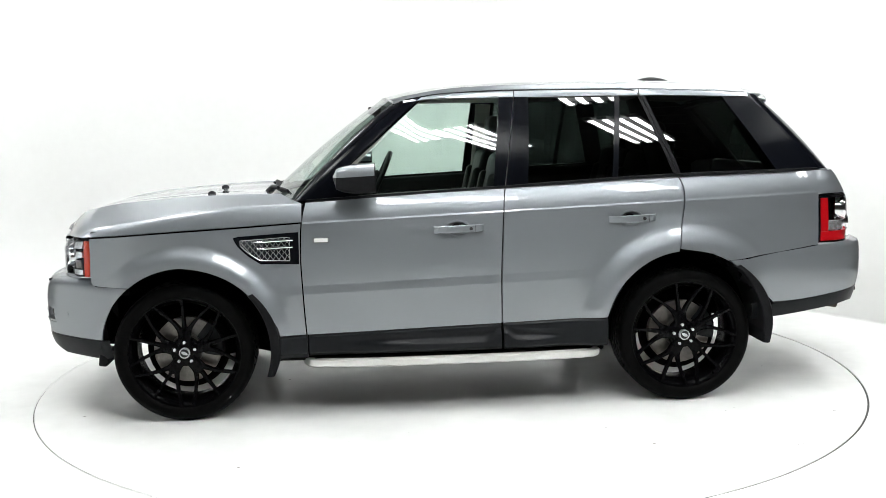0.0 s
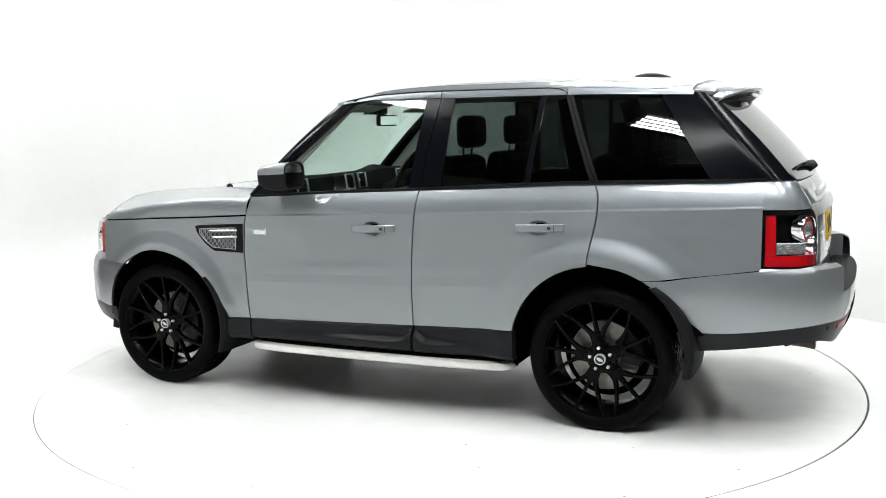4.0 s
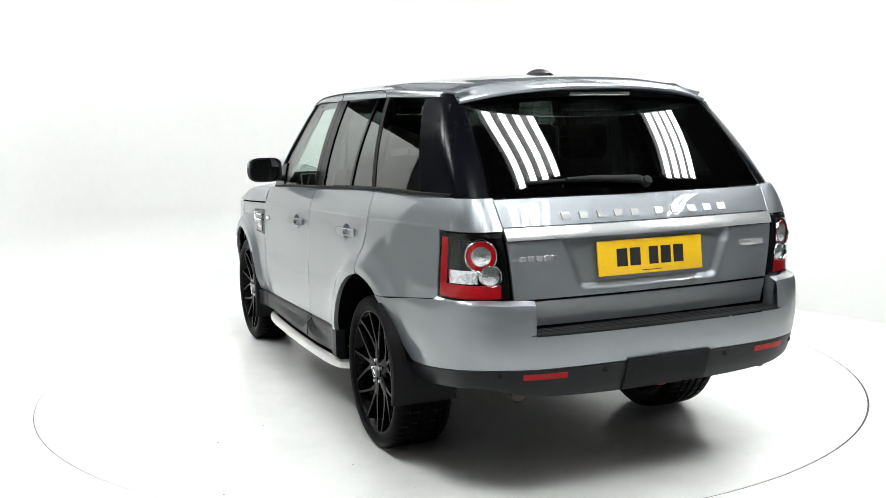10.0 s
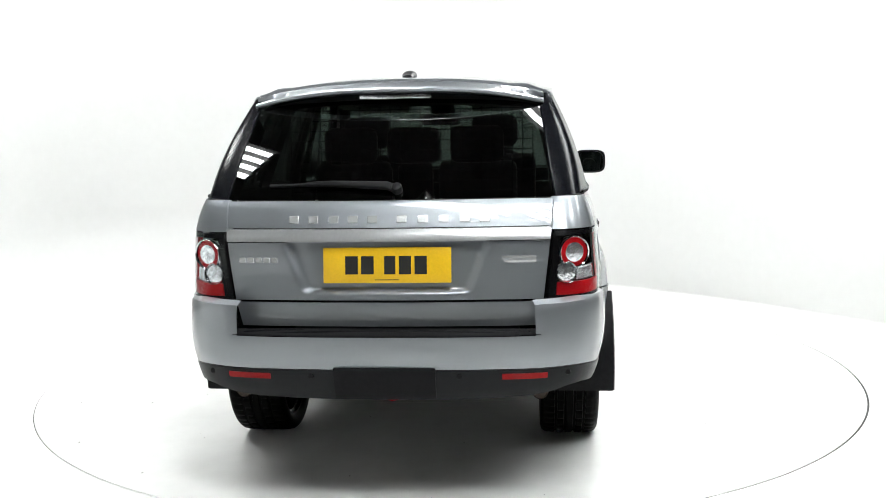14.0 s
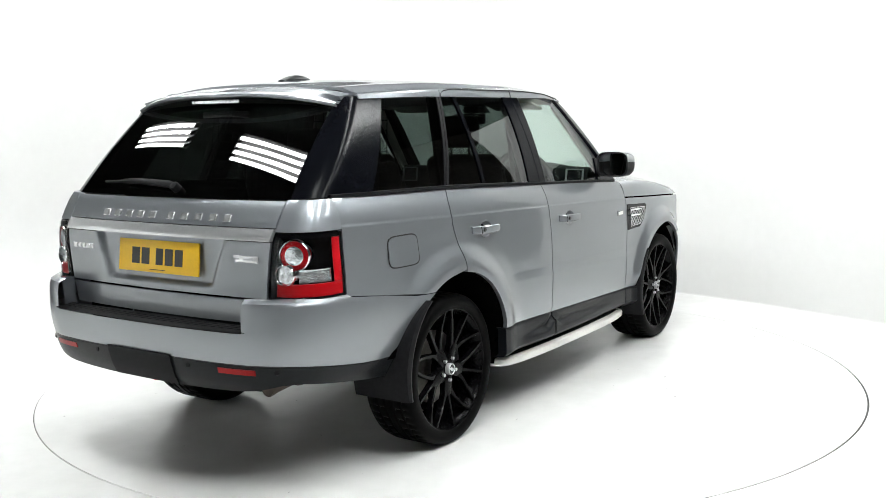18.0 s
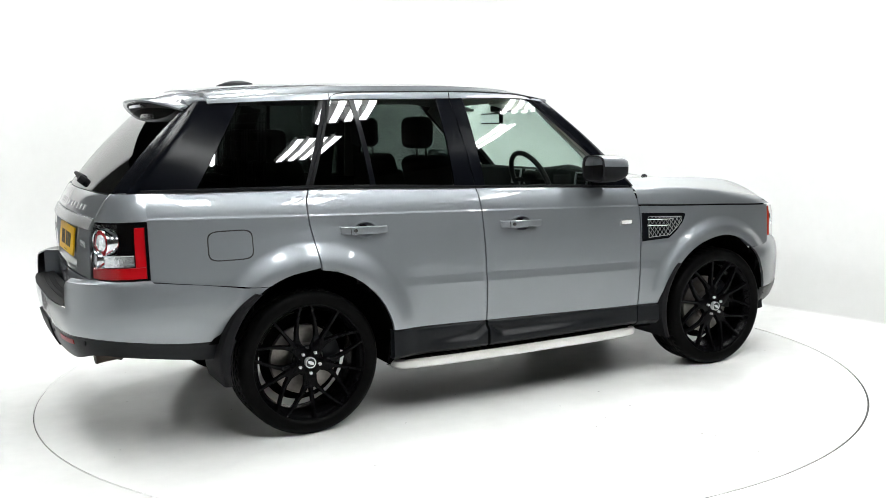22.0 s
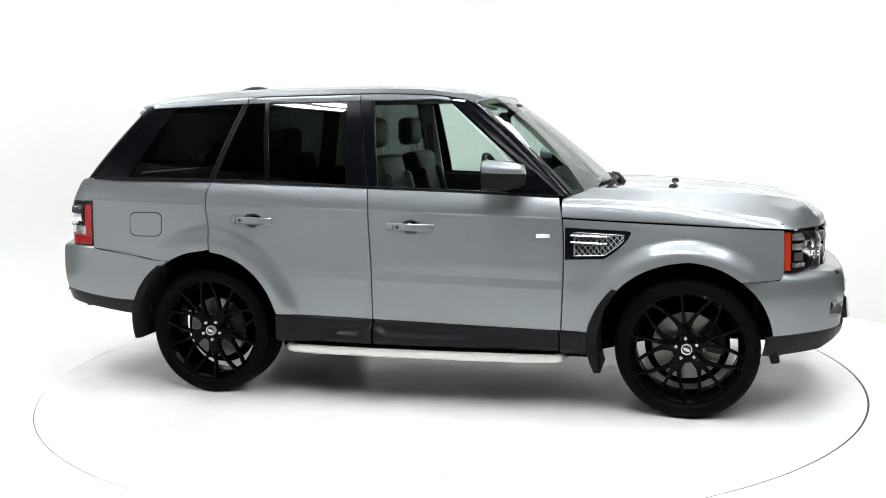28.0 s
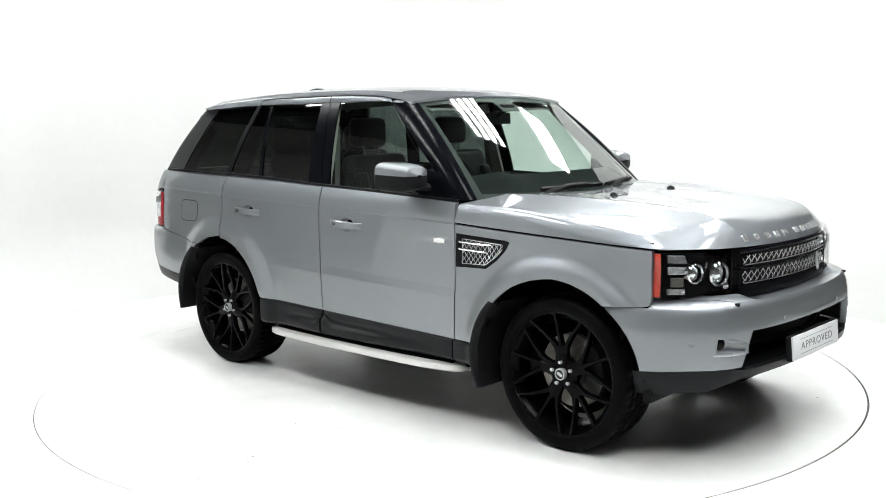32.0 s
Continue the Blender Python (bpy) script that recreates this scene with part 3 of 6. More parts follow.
def bonnet_place(u, v):
    """u 0 at the windscreen, 1 at the nose; v -1 to 1 across."""
    w = 0.852 * np.sign(v) * np.abs(v)
    x0, x1 = bonnet_back(w), nose_x(w)
    x = x0 + (x1 - x0) * u
    yy = np.clip(w, -1, 1) * bonnet_y(x) / 0.852
    a = np.abs(v)
    ar, h1 = ridge_at(u), 0.74 - 0.38 * step(0.95, 2.0, x)
    edge = 0.945 - 0.045 * step(1.4, 2.0, x)
    wall = h1 * (1 - np.clip((a - edge) / (1 - edge), 0, 1) ** 2.0) ** 0.8
    slope = h1 + (1 - h1) * (1 - np.clip((a - ar) / (edge - ar), 0, 1) ** 1.25)
    side = np.where(a > edge, wall, slope)
    front = 1 - np.clip(1 - (x1 - x) / 0.15, 0, 1) ** 2.3
    ridge = (0.009 * np.exp(-np.abs(a - ridge_at(u)) / 0.05) - 0.006 * step(0.40, 0.0, a)) * np.clip((x1 - x) / 0.25, 0.15, 1)
    base = shut_z(np.minimum(x, 1.9)) + 0.006 - 0.018 * step(1.85, 2.12, x)
    z = base + (BONNET_Z(x) - base + ridge) * side * front
    return np.stack([x, yy, z], -1)


uu = 1 - (1 - np.linspace(0, 1, 61)) ** 1.6
half = np.r_[0.6 * np.sin(np.linspace(0, 1, 29) * math.pi / 2), 0.6 + 0.4 * (0.5 - 0.5 * np.cos(np.linspace(0, 1, 41)[1:] * math.pi))]
vv = np.r_[-half[:0:-1], half]
U, V = np.meshgrid(uu, vv, indexing="ij")
V = np.sign(V) * np.where(np.abs(V) < 0.6, np.abs(V) / 0.6 * ridge_at(U), ridge_at(U) + (np.abs(V) - 0.6) / 0.4 * (1 - ridge_at(U)))
fold = np.stack([-0.014 * (U > 0.99), -0.016 * np.sign(V) * (np.abs(V) > 0.99), -0.004 + 0 * U], -1)
bonnet = part("bonnet", sheet(bonnet_place(U, V), fold, flip=False), PAINT, CAR)

seal = np.array([[(x, side_y(x, SHUT(x)) - 0.022, SHUT(x) + d) for d in (-0.03, 0.0, 0.03)] for x in np.linspace(0.73, 1.84, 40)])
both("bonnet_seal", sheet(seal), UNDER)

# ---- roof ----
ROOF_C = spline([(0.40, 1.690), (0.27, 1.722), (0.1, 1.762), (-0.15, 1.790), (-0.5, 1.807), (-0.9, 1.811), (-1.4, 1.803), (-1.7, 1.784), (-1.85, 1.768), (-2.1, 1.735)])
ROOF_E = spline([(0.40, 1.670), (0.22, 1.692), (0.1, 1.712), (-0.05, 1.733), (-0.45, 1.746), (-1.05, 1.744), (-1.5, 1.727), (-1.8, 1.712), (-2.0, 1.705)])


def roof_w(x):
    """Half-width of the roof at its side gutter."""
    return CABIN_TOP(x) - 0.013


def roof_place(x, v):
    a = np.abs(v)
    z = ROOF_E(x) + (ROOF_C(x) - ROOF_E(x)) * (1 - a ** 2.6) + 0.010 * np.exp(-((a - 0.86) / 0.06) ** 2) * step(0.2, -0.2, x)
    return np.stack([x, v * roof_w(x), z], -1)


def roof_front(v):
    return 0.266 - 0.051 * np.abs(v) ** 2


def roof_back(v):
    return -1.80 + 0.03 * np.abs(v) ** 2


us, vs_ = np.linspace(0, 1, 61), np.sin(np.linspace(-1, 1, 49) * math.pi / 2)
U, V = np.meshgrid(us, vs_, indexing="ij")
roof = part("roof", sheet(roof_place(roof_front(V) + (roof_back(V) - roof_front(V)) * U, V), (0, 0, -0.015), flip=True), PAINT, CAR)


# painted rail over the doors, between gutter and glass
def rail(x0, x1, ztop, zlow, n=30):
    xs = np.linspace(x0, x1, n)
    g = []
    for x in xs:
        zt_, zl = ztop(x), zlow(x)
        yt, yl = roof_w(x) + 0.006, cabin_y(x, zl) + 0.004
        g.append([(x, yt + (yl - yt) * k ** 0.6, zt_ + (zl - zt_) * k) for k in np.linspace(0, 1, 8)])
    return sheet(np.array(g), (0, -0.02, 0))


both("door_frame_rail", rail(0.16, -1.150, lambda x: float(ROOF_E(x)) - 0.006, lambda x: 1.704 - 0.9 * max(0, x + 0.0) ** 1.1 * 0.18), PAINT)
both("roof_side", rail(-1.156, -1.785, lambda x: float(ROOF_E(x)) - 0.004, lambda x: 1.702 - 0.03 * max(0, (-1.3 - x))), PAINT)


# black seam along the gutter, turning down behind the rear door
seam = [(x, roof_w(x) + 0.0075, float(ROOF_E(x)) - 0.004) for x in np.linspace(0.15, -1.05, 40)]
seam += [(-1.11, roof_w(-1.11) + 0.009, float(ROOF_E(-1.11)) - 0.010), (-1.14, roof_w(-1.14) + 0.010, float(ROOF_E(-1.14)) - 0.022), (-1.153, cabin_y(-1.153, 1.706) + 0.005, 1.706)]
both("gutter_seal", tube(seam, 0.0035, 6), BLACK_PLASTIC, None, "black rubber seal along the roof gutter")
seam = [(-0.449, roof_w(-0.449) + 0.0065, float(ROOF_E(-0.449)) - 0.008), (-0.449, 0.5 * (roof_w(-0.449) + cabin_y(-0.449, 1.705)) + 0.0085, 1.722), (-0.449, cabin_y(-0.449, 1.704) + 0.0045, 1.704)]
both("door_gap", tube(seam, 0.0028, 6), UNDER, None, "dark gap between the door frames")

# ---- glass and pillars above the belt ----
def cabin_panel(corners, material, name, out=0.0, depth=0.012, nu=16, nv=16, label=""):
    """corners: rear-low, front-low, front-high, rear-high in (x, z)."""
    a, b, c, d = corners
    g = on_cabin(coons([a, b], [d, c], [a, d], [b, c], nu, nv), out)
    return both(name, sheet(g, (0, -depth, 0)), material, None, label)


def bz(x, up=0.0):
    return (x, float(BELT(x)) + up)


TOP = 1.703
both("belt_trim", sheet(np.array([[(x, CABIN_LOW(x) + o, BELT(x) + h) for o, h in ((-0.01, -0.006), (0.006, -0.004), (0.007, 0.008), (-0.01, 0.010))] for x in np.linspace(-2.15, 0.70, 60)]), None, True), BLACK_PLASTIC, None, "black rubber window seal")
cabin_panel((bz(-0.318, 0.012), bz(0.60, 0.012), (0.060, TOP - 0.008), (-0.372, TOP)), GLASS_CLEAR, "front_door_glass", -0.006)
cabin_panel((bz(-0.970, 0.012), bz(-0.494, 0.012), (-0.520, TOP), (-1.020, TOP)), GLASS_DARK, "rear_door_glass", -0.006)
cabin_panel((bz(-1.316, 0.012), bz(-0.996, 0.012), (-1.040, TOP), (-1.158, TOP)), GLASS_DARK, "rear_door_fixed_glass", -0.006)
cabin_panel((bz(-1.915, 0.012), bz(-1.334, 0.012), (-1.172, TOP), (-1.640, TOP - 0.006)), GLASS_DARK, "quarter_glass", -0.004)
cabin_panel((bz(-0.374, 0.008), bz(-0.312, 0.008), (-0.366, TOP + 0.002), (-0.447, TOP + 0.002)), PILLAR_SATIN, "door_pillar", 0.0)
cabin_panel((bz(-0.502, 0.008), bz(-0.380, 0.008), (-0.453, TOP + 0.002), (-0.530, TOP + 0.002)), PILLAR_SATIN, "door_pillar", 0.0)
cabin_panel((bz(-0.998, 0.01), bz(-0.968, 0.01), (-1.016, TOP), (-1.042, TOP)), DARK_GLOSS, "window_divider", 0.0, nu=4)
cabin_panel((bz(-1.330, 0.01), bz(-1.310, 0.01), (-1.145, TOP), (-1.162, TOP)), BLACK_PLASTIC, "window_seal", 0.0, nu=4)
cabin_panel((bz(-1.352, 0.01), bz(-1.334, 0.01), (-1.166, TOP), (-1.184, TOP)), BLACK_PLASTIC, "window_seal", 0.0, nu=4)
cabin_panel((bz(0.42, 0.008), bz(0.700, 0.004), (0.56, 1.31), (0.42, 1.33)), PILLAR_SATIN, "mirror_sail", 0.004, nu=10)


# rear pillar, turning from the side glass to the tailgate glass
def glass_edge(t):
    """Edge of the tailgate's glass from the belt (0) to the roof (1)."""
    return np.stack([-2.262 + 0.402 * t - 0.02 * np.sin(np.pi * t), 0.690 - 0.062 * t, 1.268 + 0.424 * t], -1)


def pillar_d():
    g = []
    for t in np.linspace(0, 1, 24):
        z = 1.275 + (1.700 - 1.275) * t
        xa = -1.900 + 0.275 * t
        xb = -2.165 + 0.365 * t
        pa, pb, pc = np.array((xa, cabin_y(xa, z), z)), np.array((xb, cabin_y(xb, z) - 0.004, z)), glass_edge(t)
        row = [pa + (pb - pa) * k for k in np.linspace(0, 1, 8)]
        for k in np.linspace(0, 1, 9)[1:]:
            m = np.array((pb[0] - 0.055 * (1 - 0.3 * t), pb[1] - 0.012, z))
            row.append((1 - k) ** 2 * pb + 2 * k * (1 - k) * m + k * k * pc)
        g.append(row)
    return sheet(np.array(g), (0.01, -0.012, 0), flip=True)


both("rear_pillar", pillar_d(), PILLAR_SATIN, None, "satin blue-black rear pillar")

# windscreen and its pillars
def ws_low(v):
    return np.stack([0.952 - 0.187 * np.abs(v) ** 2.1, 0.775 * v, 1.165 + 0.012 * np.abs(v) ** 2], -1)


def ws_high(v):
    return np.stack([0.268 - 0.051 * np.abs(v) ** 2, 0.640 * v, 1.716 - 0.028 * np.abs(v) ** 2.2], -1)


v = np.linspace(-1, 1, 33)[:, None]
t = np.linspace(0, 1, 21)[None, :]
lo, hi = ws_low(v[:, 0])[:, None, :], ws_high(v[:, 0])[:, None, :]
ws = lo + (hi - lo) * t[..., None]
ws = ws + np.array((0.014, 0, 0.014)) * (np.sin(np.pi * t) * (1 - 0.6 * np.abs(v) ** 2))[..., None]
part("windscreen", sheet(ws, (-0.004, 0, -0.004)), GLASS_CLEAR, CAR)


def frit(v0, v1, t0, t1):
    """A printed black border just inside the windscreen."""
    g = []
    for q in np.linspace(v0, v1, 25):
        a, b = ws_low(np.array(q)), ws_high(np.array(q))
        g.append([a + (b - a) * k + np.array((0.014, 0, 0.014)) * math.sin(math.pi * k) * (1 - 0.6 * q * q) - np.array((0.004, 0, 0.004)) for k in np.linspace(t0, t1, 13)])
    return sheet(np.array(g))


part("windscreen_border", joined(frit(-1, -0.945, 0, 1), frit(0.945, 1, 0, 1), frit(-0.945, 0.945, 0.955, 1), frit(-0.945, 0.945, 0, 0.05), frit(-0.13, 0.13, 0.84, 0.955)), INK, CAR, "black printed border of the windscreen")


def pillar_a():
    g = []
    for k in np.linspace(0, 1, 24):
        i = ws_low(np.array(1.0)) * (1 - k) + ws_high(np.array(1.0)) * k + np.array((0.012, 0, 0.012)) * math.sin(math.pi * k)
        o = np.array((0.705 - 0.64 * k ** 0.97, 0, 1.168 + (1.712 - 1.168) * k))
        o[1] = cabin_y(o[0], o[2]) + 0.004
        m = np.array((i[0] - 0.005, o[1] - 0.006, i[2] - 0.004))
        g.append([(1 - q) ** 2 * i + 2 * q * (1 - q) * m + q * q * o for q in np.linspace(0, 1, 10)])
    return sheet(np.array(g), (-0.012, -0.012, -0.008), flip=True)


both("windscreen_pillar", pillar_a(), PILLAR_SATIN, None, "satin black windscreen pillar")

# scuttle between bonnet and windscreen
v = np.linspace(-1, 1, 33)
sc = np.array([[ws_low(q) + np.array((-0.02, 0, 0.002)), ws_low(q) + np.array((0.02, 0, -0.012)), np.array((bonnet_back(0.84 * q) + 0.03, 0.84 * q, 1.155 - 0.02 * abs(q)))] for q in v])
part("scuttle_panel", sheet(sc), BLACK_PLASTIC, CAR, "black plastic scuttle under the wipers", 60)

# ---- tailgate ----
def tail_sheet(z0, z1, gap=0.005, ny=40, nz=10, out=0.0, depth=0.012, half=None, y0=None, y1=None):
    g = []
    for z in np.linspace(z0, z1, nz):
        e = float(tail_edge(z)) - gap if half is None else half
        a, b = (-e, e) if y0 is None else (y0, y1)
        g.append([(tail_x(y, z) - out, y, z) for y in np.linspace(a, b, ny)])
    return sheet(np.array(g), (depth, 0, 0), flip=False)


def tailgate_lower():
    g = []
    for z in np.linspace(0.862, 1.098, 48):
        e = float(tail_edge(z)) - 0.005
        row = []
        for y in np.linspace(-e, e, 120):
            half = 0.335 + 0.085 * (z - 0.886) / 0.21
            d = step(half + 0.012, half - 0.030, abs(y)) * step(0.884, 0.912, z)
            row.append((tail_x(y, z) + 0.026 * d, y, z))
        g.append(row)
    return sheet(np.array(g), (0.012, 0, 0))


tailgate = part("tailgate", joined(tail_sheet(1.156, 1.262, nz=10), tailgate_lower()), PAINT, CAR)
part("tailgate_lower", tail_sheet(0.753, 0.852, nz=8), PAINT, CAR)
part("tailgate_strip", tail_sheet(1.103, 1.152, 0.004, nz=8, out=0.010, depth=0.02), SILVER, CAR, "bright silver strip across the tailgate")


def tail_glass():
    g = []
    for t in np.linspace(0, 1, 20):
        e = glass_edge(t)
        row = []
        for q in np.linspace(-1, 1, 33):
            row.append((e[0] - 0.055 * (1 - q * q), (e[1] - 0.008) * q, e[2] + 0.012 * (1 - q * q) * t))
        g.append(row)
    return sheet(np.array(g), (0.006, 0, 0))


part("tailgate_glass", tail_glass(), GLASS_TAIL, CAR)

# roof spoiler
def spoiler():
    g = []
    for q in np.linspace(-1, 1, 41):
        a = abs(q)
        w = 0.648
        drop = 0.058 * a ** 2.5
        xr = -2.035 + 0.125 * a ** 2.2
        zc = 1.770
        prof = [(-1.745, zc - 0.008 - drop), (-1.80, zc - 0.003 - drop), (-1.88, zc - 0.014 - drop), (xr + 0.05, zc - 0.034 - drop), (xr + 0.012, zc - 0.040 - drop), (xr, zc - 0.047 - drop), (xr + 0.003, zc - 0.057 - drop), (xr + 0.02, zc - 0.062 - drop), (-1.90, zc - 0.070 - drop * 0.6), (-1.84, zc - 0.074 - drop * 0.6)]
        g.append([(x, w * q, z) for x, z in prof])
    g = np.array(g)
    p, f = sheet(g)
    n = g.shape[1]
    f.append(tuple(range(n)))
    f.append(tuple(reversed(range((g.shape[0] - 1) * n, g.shape[0] * n))))
    return p, f


roof_spoiler = part("roof_spoiler", spoiler(), PAINT, CAR)
g = []
for q in np.linspace(-1, 1, 31):
    a = abs(q)
    drop = 0.058 * a ** 2.5
    xr = -2.035 + 0.125 * a ** 2.2
    g.append([(xr + 0.022, 0.615 * q, 1.704 - drop), (xr + 0.06, 0.615 * q, 1.690 - drop * 0.9), (-1.885, 0.610 * q, 1.664 - drop * 0.6), (-1.845, 0.60 * q, 1.664 - drop * 0.5)])
part("spoiler_underside", sheet(np.array(g), None, False), BLACK_PLASTIC, roof_spoiler, "black underside of the spoiler")


# ---- bumpers: swept along their plan ----
class Plan:
    """A bumper's plan line, arc length counted from the car's middle to its left."""

    def __init__(self, pts):
        p = curve_through(pts, 160)
        self.p = np.vstack([p[:0:-1] * (1, -1), p])
        d = np.r_[0, np.cumsum(np.linalg.norm(np.diff(self.p, axis=0), axis=1))]
        self.s = d - d[-1] / 2
        tang = np.gradient(self.p, axis=0)
        nrm = np.stack([tang[:, 1], -tang[:, 0]], 1)
        nrm /= np.linalg.norm(nrm, axis=1)[:, None]
        mid = len(self.s) // 2
        if nrm[mid, 0] * self.p[mid, 0] < 0:
            nrm = -nrm
        self.n = nrm

    def at_y(self, y):
        h = self.s >= 0
        return float(np.interp(abs(y), self.p[h, 1], self.s[h])) * (1 if y >= 0 else -1)

    def at_x(self, x):
        h = self.s >= 0
        xs_, ss = self.p[h, 0], self.s[h]
        o = np.argsort(xs_)
        return float(np.interp(x, xs_[o], ss[o]))

    def place(self, s, z, prof):
        s, z = np.asarray(s, float), np.asarray(z, float)
        d = prof(z)
        x = np.interp(s, self.s, self.p[:, 0]) + d * np.interp(s, self.s, self.n[:, 0])
        y = np.interp(s, self.s, self.p[:, 1]) + d * np.interp(s, self.s, self.n[:, 1])
        return np.stack([x, y, z], -1)


RB = Plan([(-2.540, 0.0), (-2.534, 0.30), (-2.510, 0.56), (-2.468, 0.70), (-2.395, 0.800), (-2.28, 0.866), (-2.10, 0.902), (-1.90, 0.914), (-1.78, 0.921), (-1.68, 0.944), (-1.60, 0.958), (-1.53, 0.962)])
RB_PROF = spline([(0.40, -0.10), (0.47, -0.06), (0.52, -0.035), (0.60, -0.014), (0.66, -0.003), (0.72, 0.0), (0.80, -0.002), (0.842, -0.006), (0.860, -0.013), (0.869, -0.026), (0.877, -0.05)])


def bumper_sheet(plan, prof, s0, s1, z0, z1, ns=60, nz=12, depth=0.03, z_of=None):
    """s0, s1: functions of z for the ends; z0, z1: functions of s for the lower and upper edge."""
    g = []
    for q in np.linspace(0, 1, ns):
        row = []
        for k in np.linspace(0, 1, nz):
            za = z0(0.5) + (z1(0.5) - z0(0.5)) * k
            s = s0(za) + (s1(za) - s0(za)) * q
            z = z0(s) + (z1(s) - z0(s)) * k
            s = s0(z) + (s1(z) - s0(z)) * q
            row.append(plan.place(s, z, prof))
        g.append(row)
    return np.array(g)


def arch_end(plan, k, sign, gap=0.004):
    """Where a wheel arch cuts the bumper, at height z."""
    xa, za, r = ARCH[k]
    return lambda z: sign * plan.at_x(xa + k * math.sqrt(max(1e-4, (r + gap) ** 2 - (z - za) ** 2)))


def seam_z(s):
    """Upper edge of the rear bumper beside the quarter panel."""
    x = np.interp(abs(s), RB.s[RB.s >= 0], RB.p[RB.s >= 0, 0])
    return float(np.interp(x, [-2.40, -2.13, -1.66, -1.58], [0.875, 0.8545, 0.7955, 0.7935]))


le, re = arch_end(RB, -1, 1), arch_end(RB, -1, -1)
flat = lambda z: (lambda s: z)
low_edge = lambda s: 0.604 - 0.060 * step(RB.at_y(0.70), RB.at_x(-1.85), abs(s))
main = bumper_sheet(RB, RB_PROF, re, le, low_edge, flat(0.737), 110, 10)
pieces = [sheet(main, None, True)]
y_cut = RB.at_y(0.632)
for sgn in (1, -1):
    if sgn > 0:
        up = bumper_sheet(RB, RB_PROF, lambda z: y_cut, le, flat(0.737), lambda s: seam_z(s), 44, 10)
    else:
        up = bumper_sheet(RB, RB_PROF, re, lambda z: -y_cut, flat(0.737), lambda s: seam_z(s), 44, 10)
    pieces.append(sheet(up, (0.0, -0.03 * sgn, -0.003), True))
for sgn, edge in ((1, le), (-1, re)):
    rows = []
    for z in np.linspace(0.50, 0.785, 12):
        p = RB.place(edge(z), z, RB_PROF)
        rows.append([p, p - np.array((0, 0.018 * sgn, 0))])
    pieces.append(sheet(np.array(rows), None, sgn < 0))
rear_bumper = part("rear_bumper", joined(*pieces), PAINT, CAR)
# tops of the bumper's corners, running in under the lamps, and the walls of its step
for sgn in (1, -1):
    g = []
    for q in np.linspace(0, 1, 20):
        s = y_cut + (RB.at_x(-2.13) - y_cut) * q
        a = RB.place(s, seam_z(s), RB_PROF)
        b = corner(1 - q, 0.862) + np.array((0, 0, 0.004))
        g.append([a + (b - a) * k for k in (0, 0.3, 1.0)])
    g = np.array(g)
    a0 = g[0]
    w = np.array([[(p[0], p[1], p[2]) for p in a0], [(p[0], p[1] - 0.012, 0.737) for p in a0]])
    piece = joined(sheet(g, None, False), sheet(w, None, True))
    part("bumper_corner", piece if sgn > 0 else flipped(piece), PAINT, rear_bumper)
tread = np.array([[(-2.40 if k == 0 else float(RB.place(RB.at_y(y), 0.737, RB_PROF)[0]) + 0.012 * (k == 1), y, 0.745 - 0.004 * (k == 2)) for k in (0, 1, 2)] for y in np.linspace(-0.622, 0.622, 40)])
part("bumper_tread", sheet(tread, None, True), BLACK_PLASTIC, CAR, "ribbed black plastic bumper tread")
def skirt_edge(s):
    """Lower edge of the rear skirt: it sweeps up round the corner and drops towards the wheel."""
    x = float(np.interp(abs(s), RB.s[RB.s >= 0], RB.p[RB.s >= 0, 0]))
    return float(np.interp(x, [-2.54, -2.51, -2.44, -2.38, -2.20, -1.95, -1.80], [0.468, 0.480, 0.515, 0.518, 0.492, 0.455, 0.440]))


lower = bumper_sheet(RB, RB_PROF, re, le, skirt_edge, lambda s: low_edge(s) - 0.004, 110, 10)
part("rear_skirt", sheet(lower, (0.04, 0, 0), True), CLADDING, CAR, "dark grey plastic lower rear bumper")

FB = Plan([(2.225, 0.0), (2.218, 0.25), (2.190, 0.48), (2.148, 0.62), (2.108, 0.688), (2.048, 0.742), (1.93, 0.820), (1.83, 0.868), (1.75, 0.898), (1.69, 0.921), (1.64, 0.938), (1.56, 0.955)])
FB_PROF = spline([(0.22, -0.12), (0.30, -0.075), (0.38, -0.03), (0.46, -0.006), (0.55, 0.0), (0.64, 0.002), (0.70, -0.004), (0.735, -0.014), (0.76, -0.032), (0.775, -0.06), (0.79, -0.085)])
fl, fr = arch_end(FB, 1, 1), arch_end(FB, 1, -1)


def front_top(s):
    x = np.interp(abs(s), FB.s[FB.s >= 0], FB.p[FB.s >= 0, 0])
    return float(np.interp(x, [1.60, 1.70, 1.83, 1.86, 2.10, 2.225], [0.733, 0.738, 0.742, 0.782, 0.775, 0.752]))


def front_low(s):
    x = np.interp(abs(s), FB.s[FB.s >= 0], FB.p[FB.s >= 0, 0])
    return float(np.interp(x, [1.6, 1.80, 2.05, 2.2], [0.45, 0.455, 0.468, 0.478]))


def skirt_low(s):
    x = np.interp(abs(s), FB.s[FB.s >= 0], FB.p[FB.s >= 0, 0])
    return float(np.interp(x, [1.7, 1.85, 2.06, 2.16, 2.225], [0.335, 0.345, 0.362, 0.418, 0.430]))


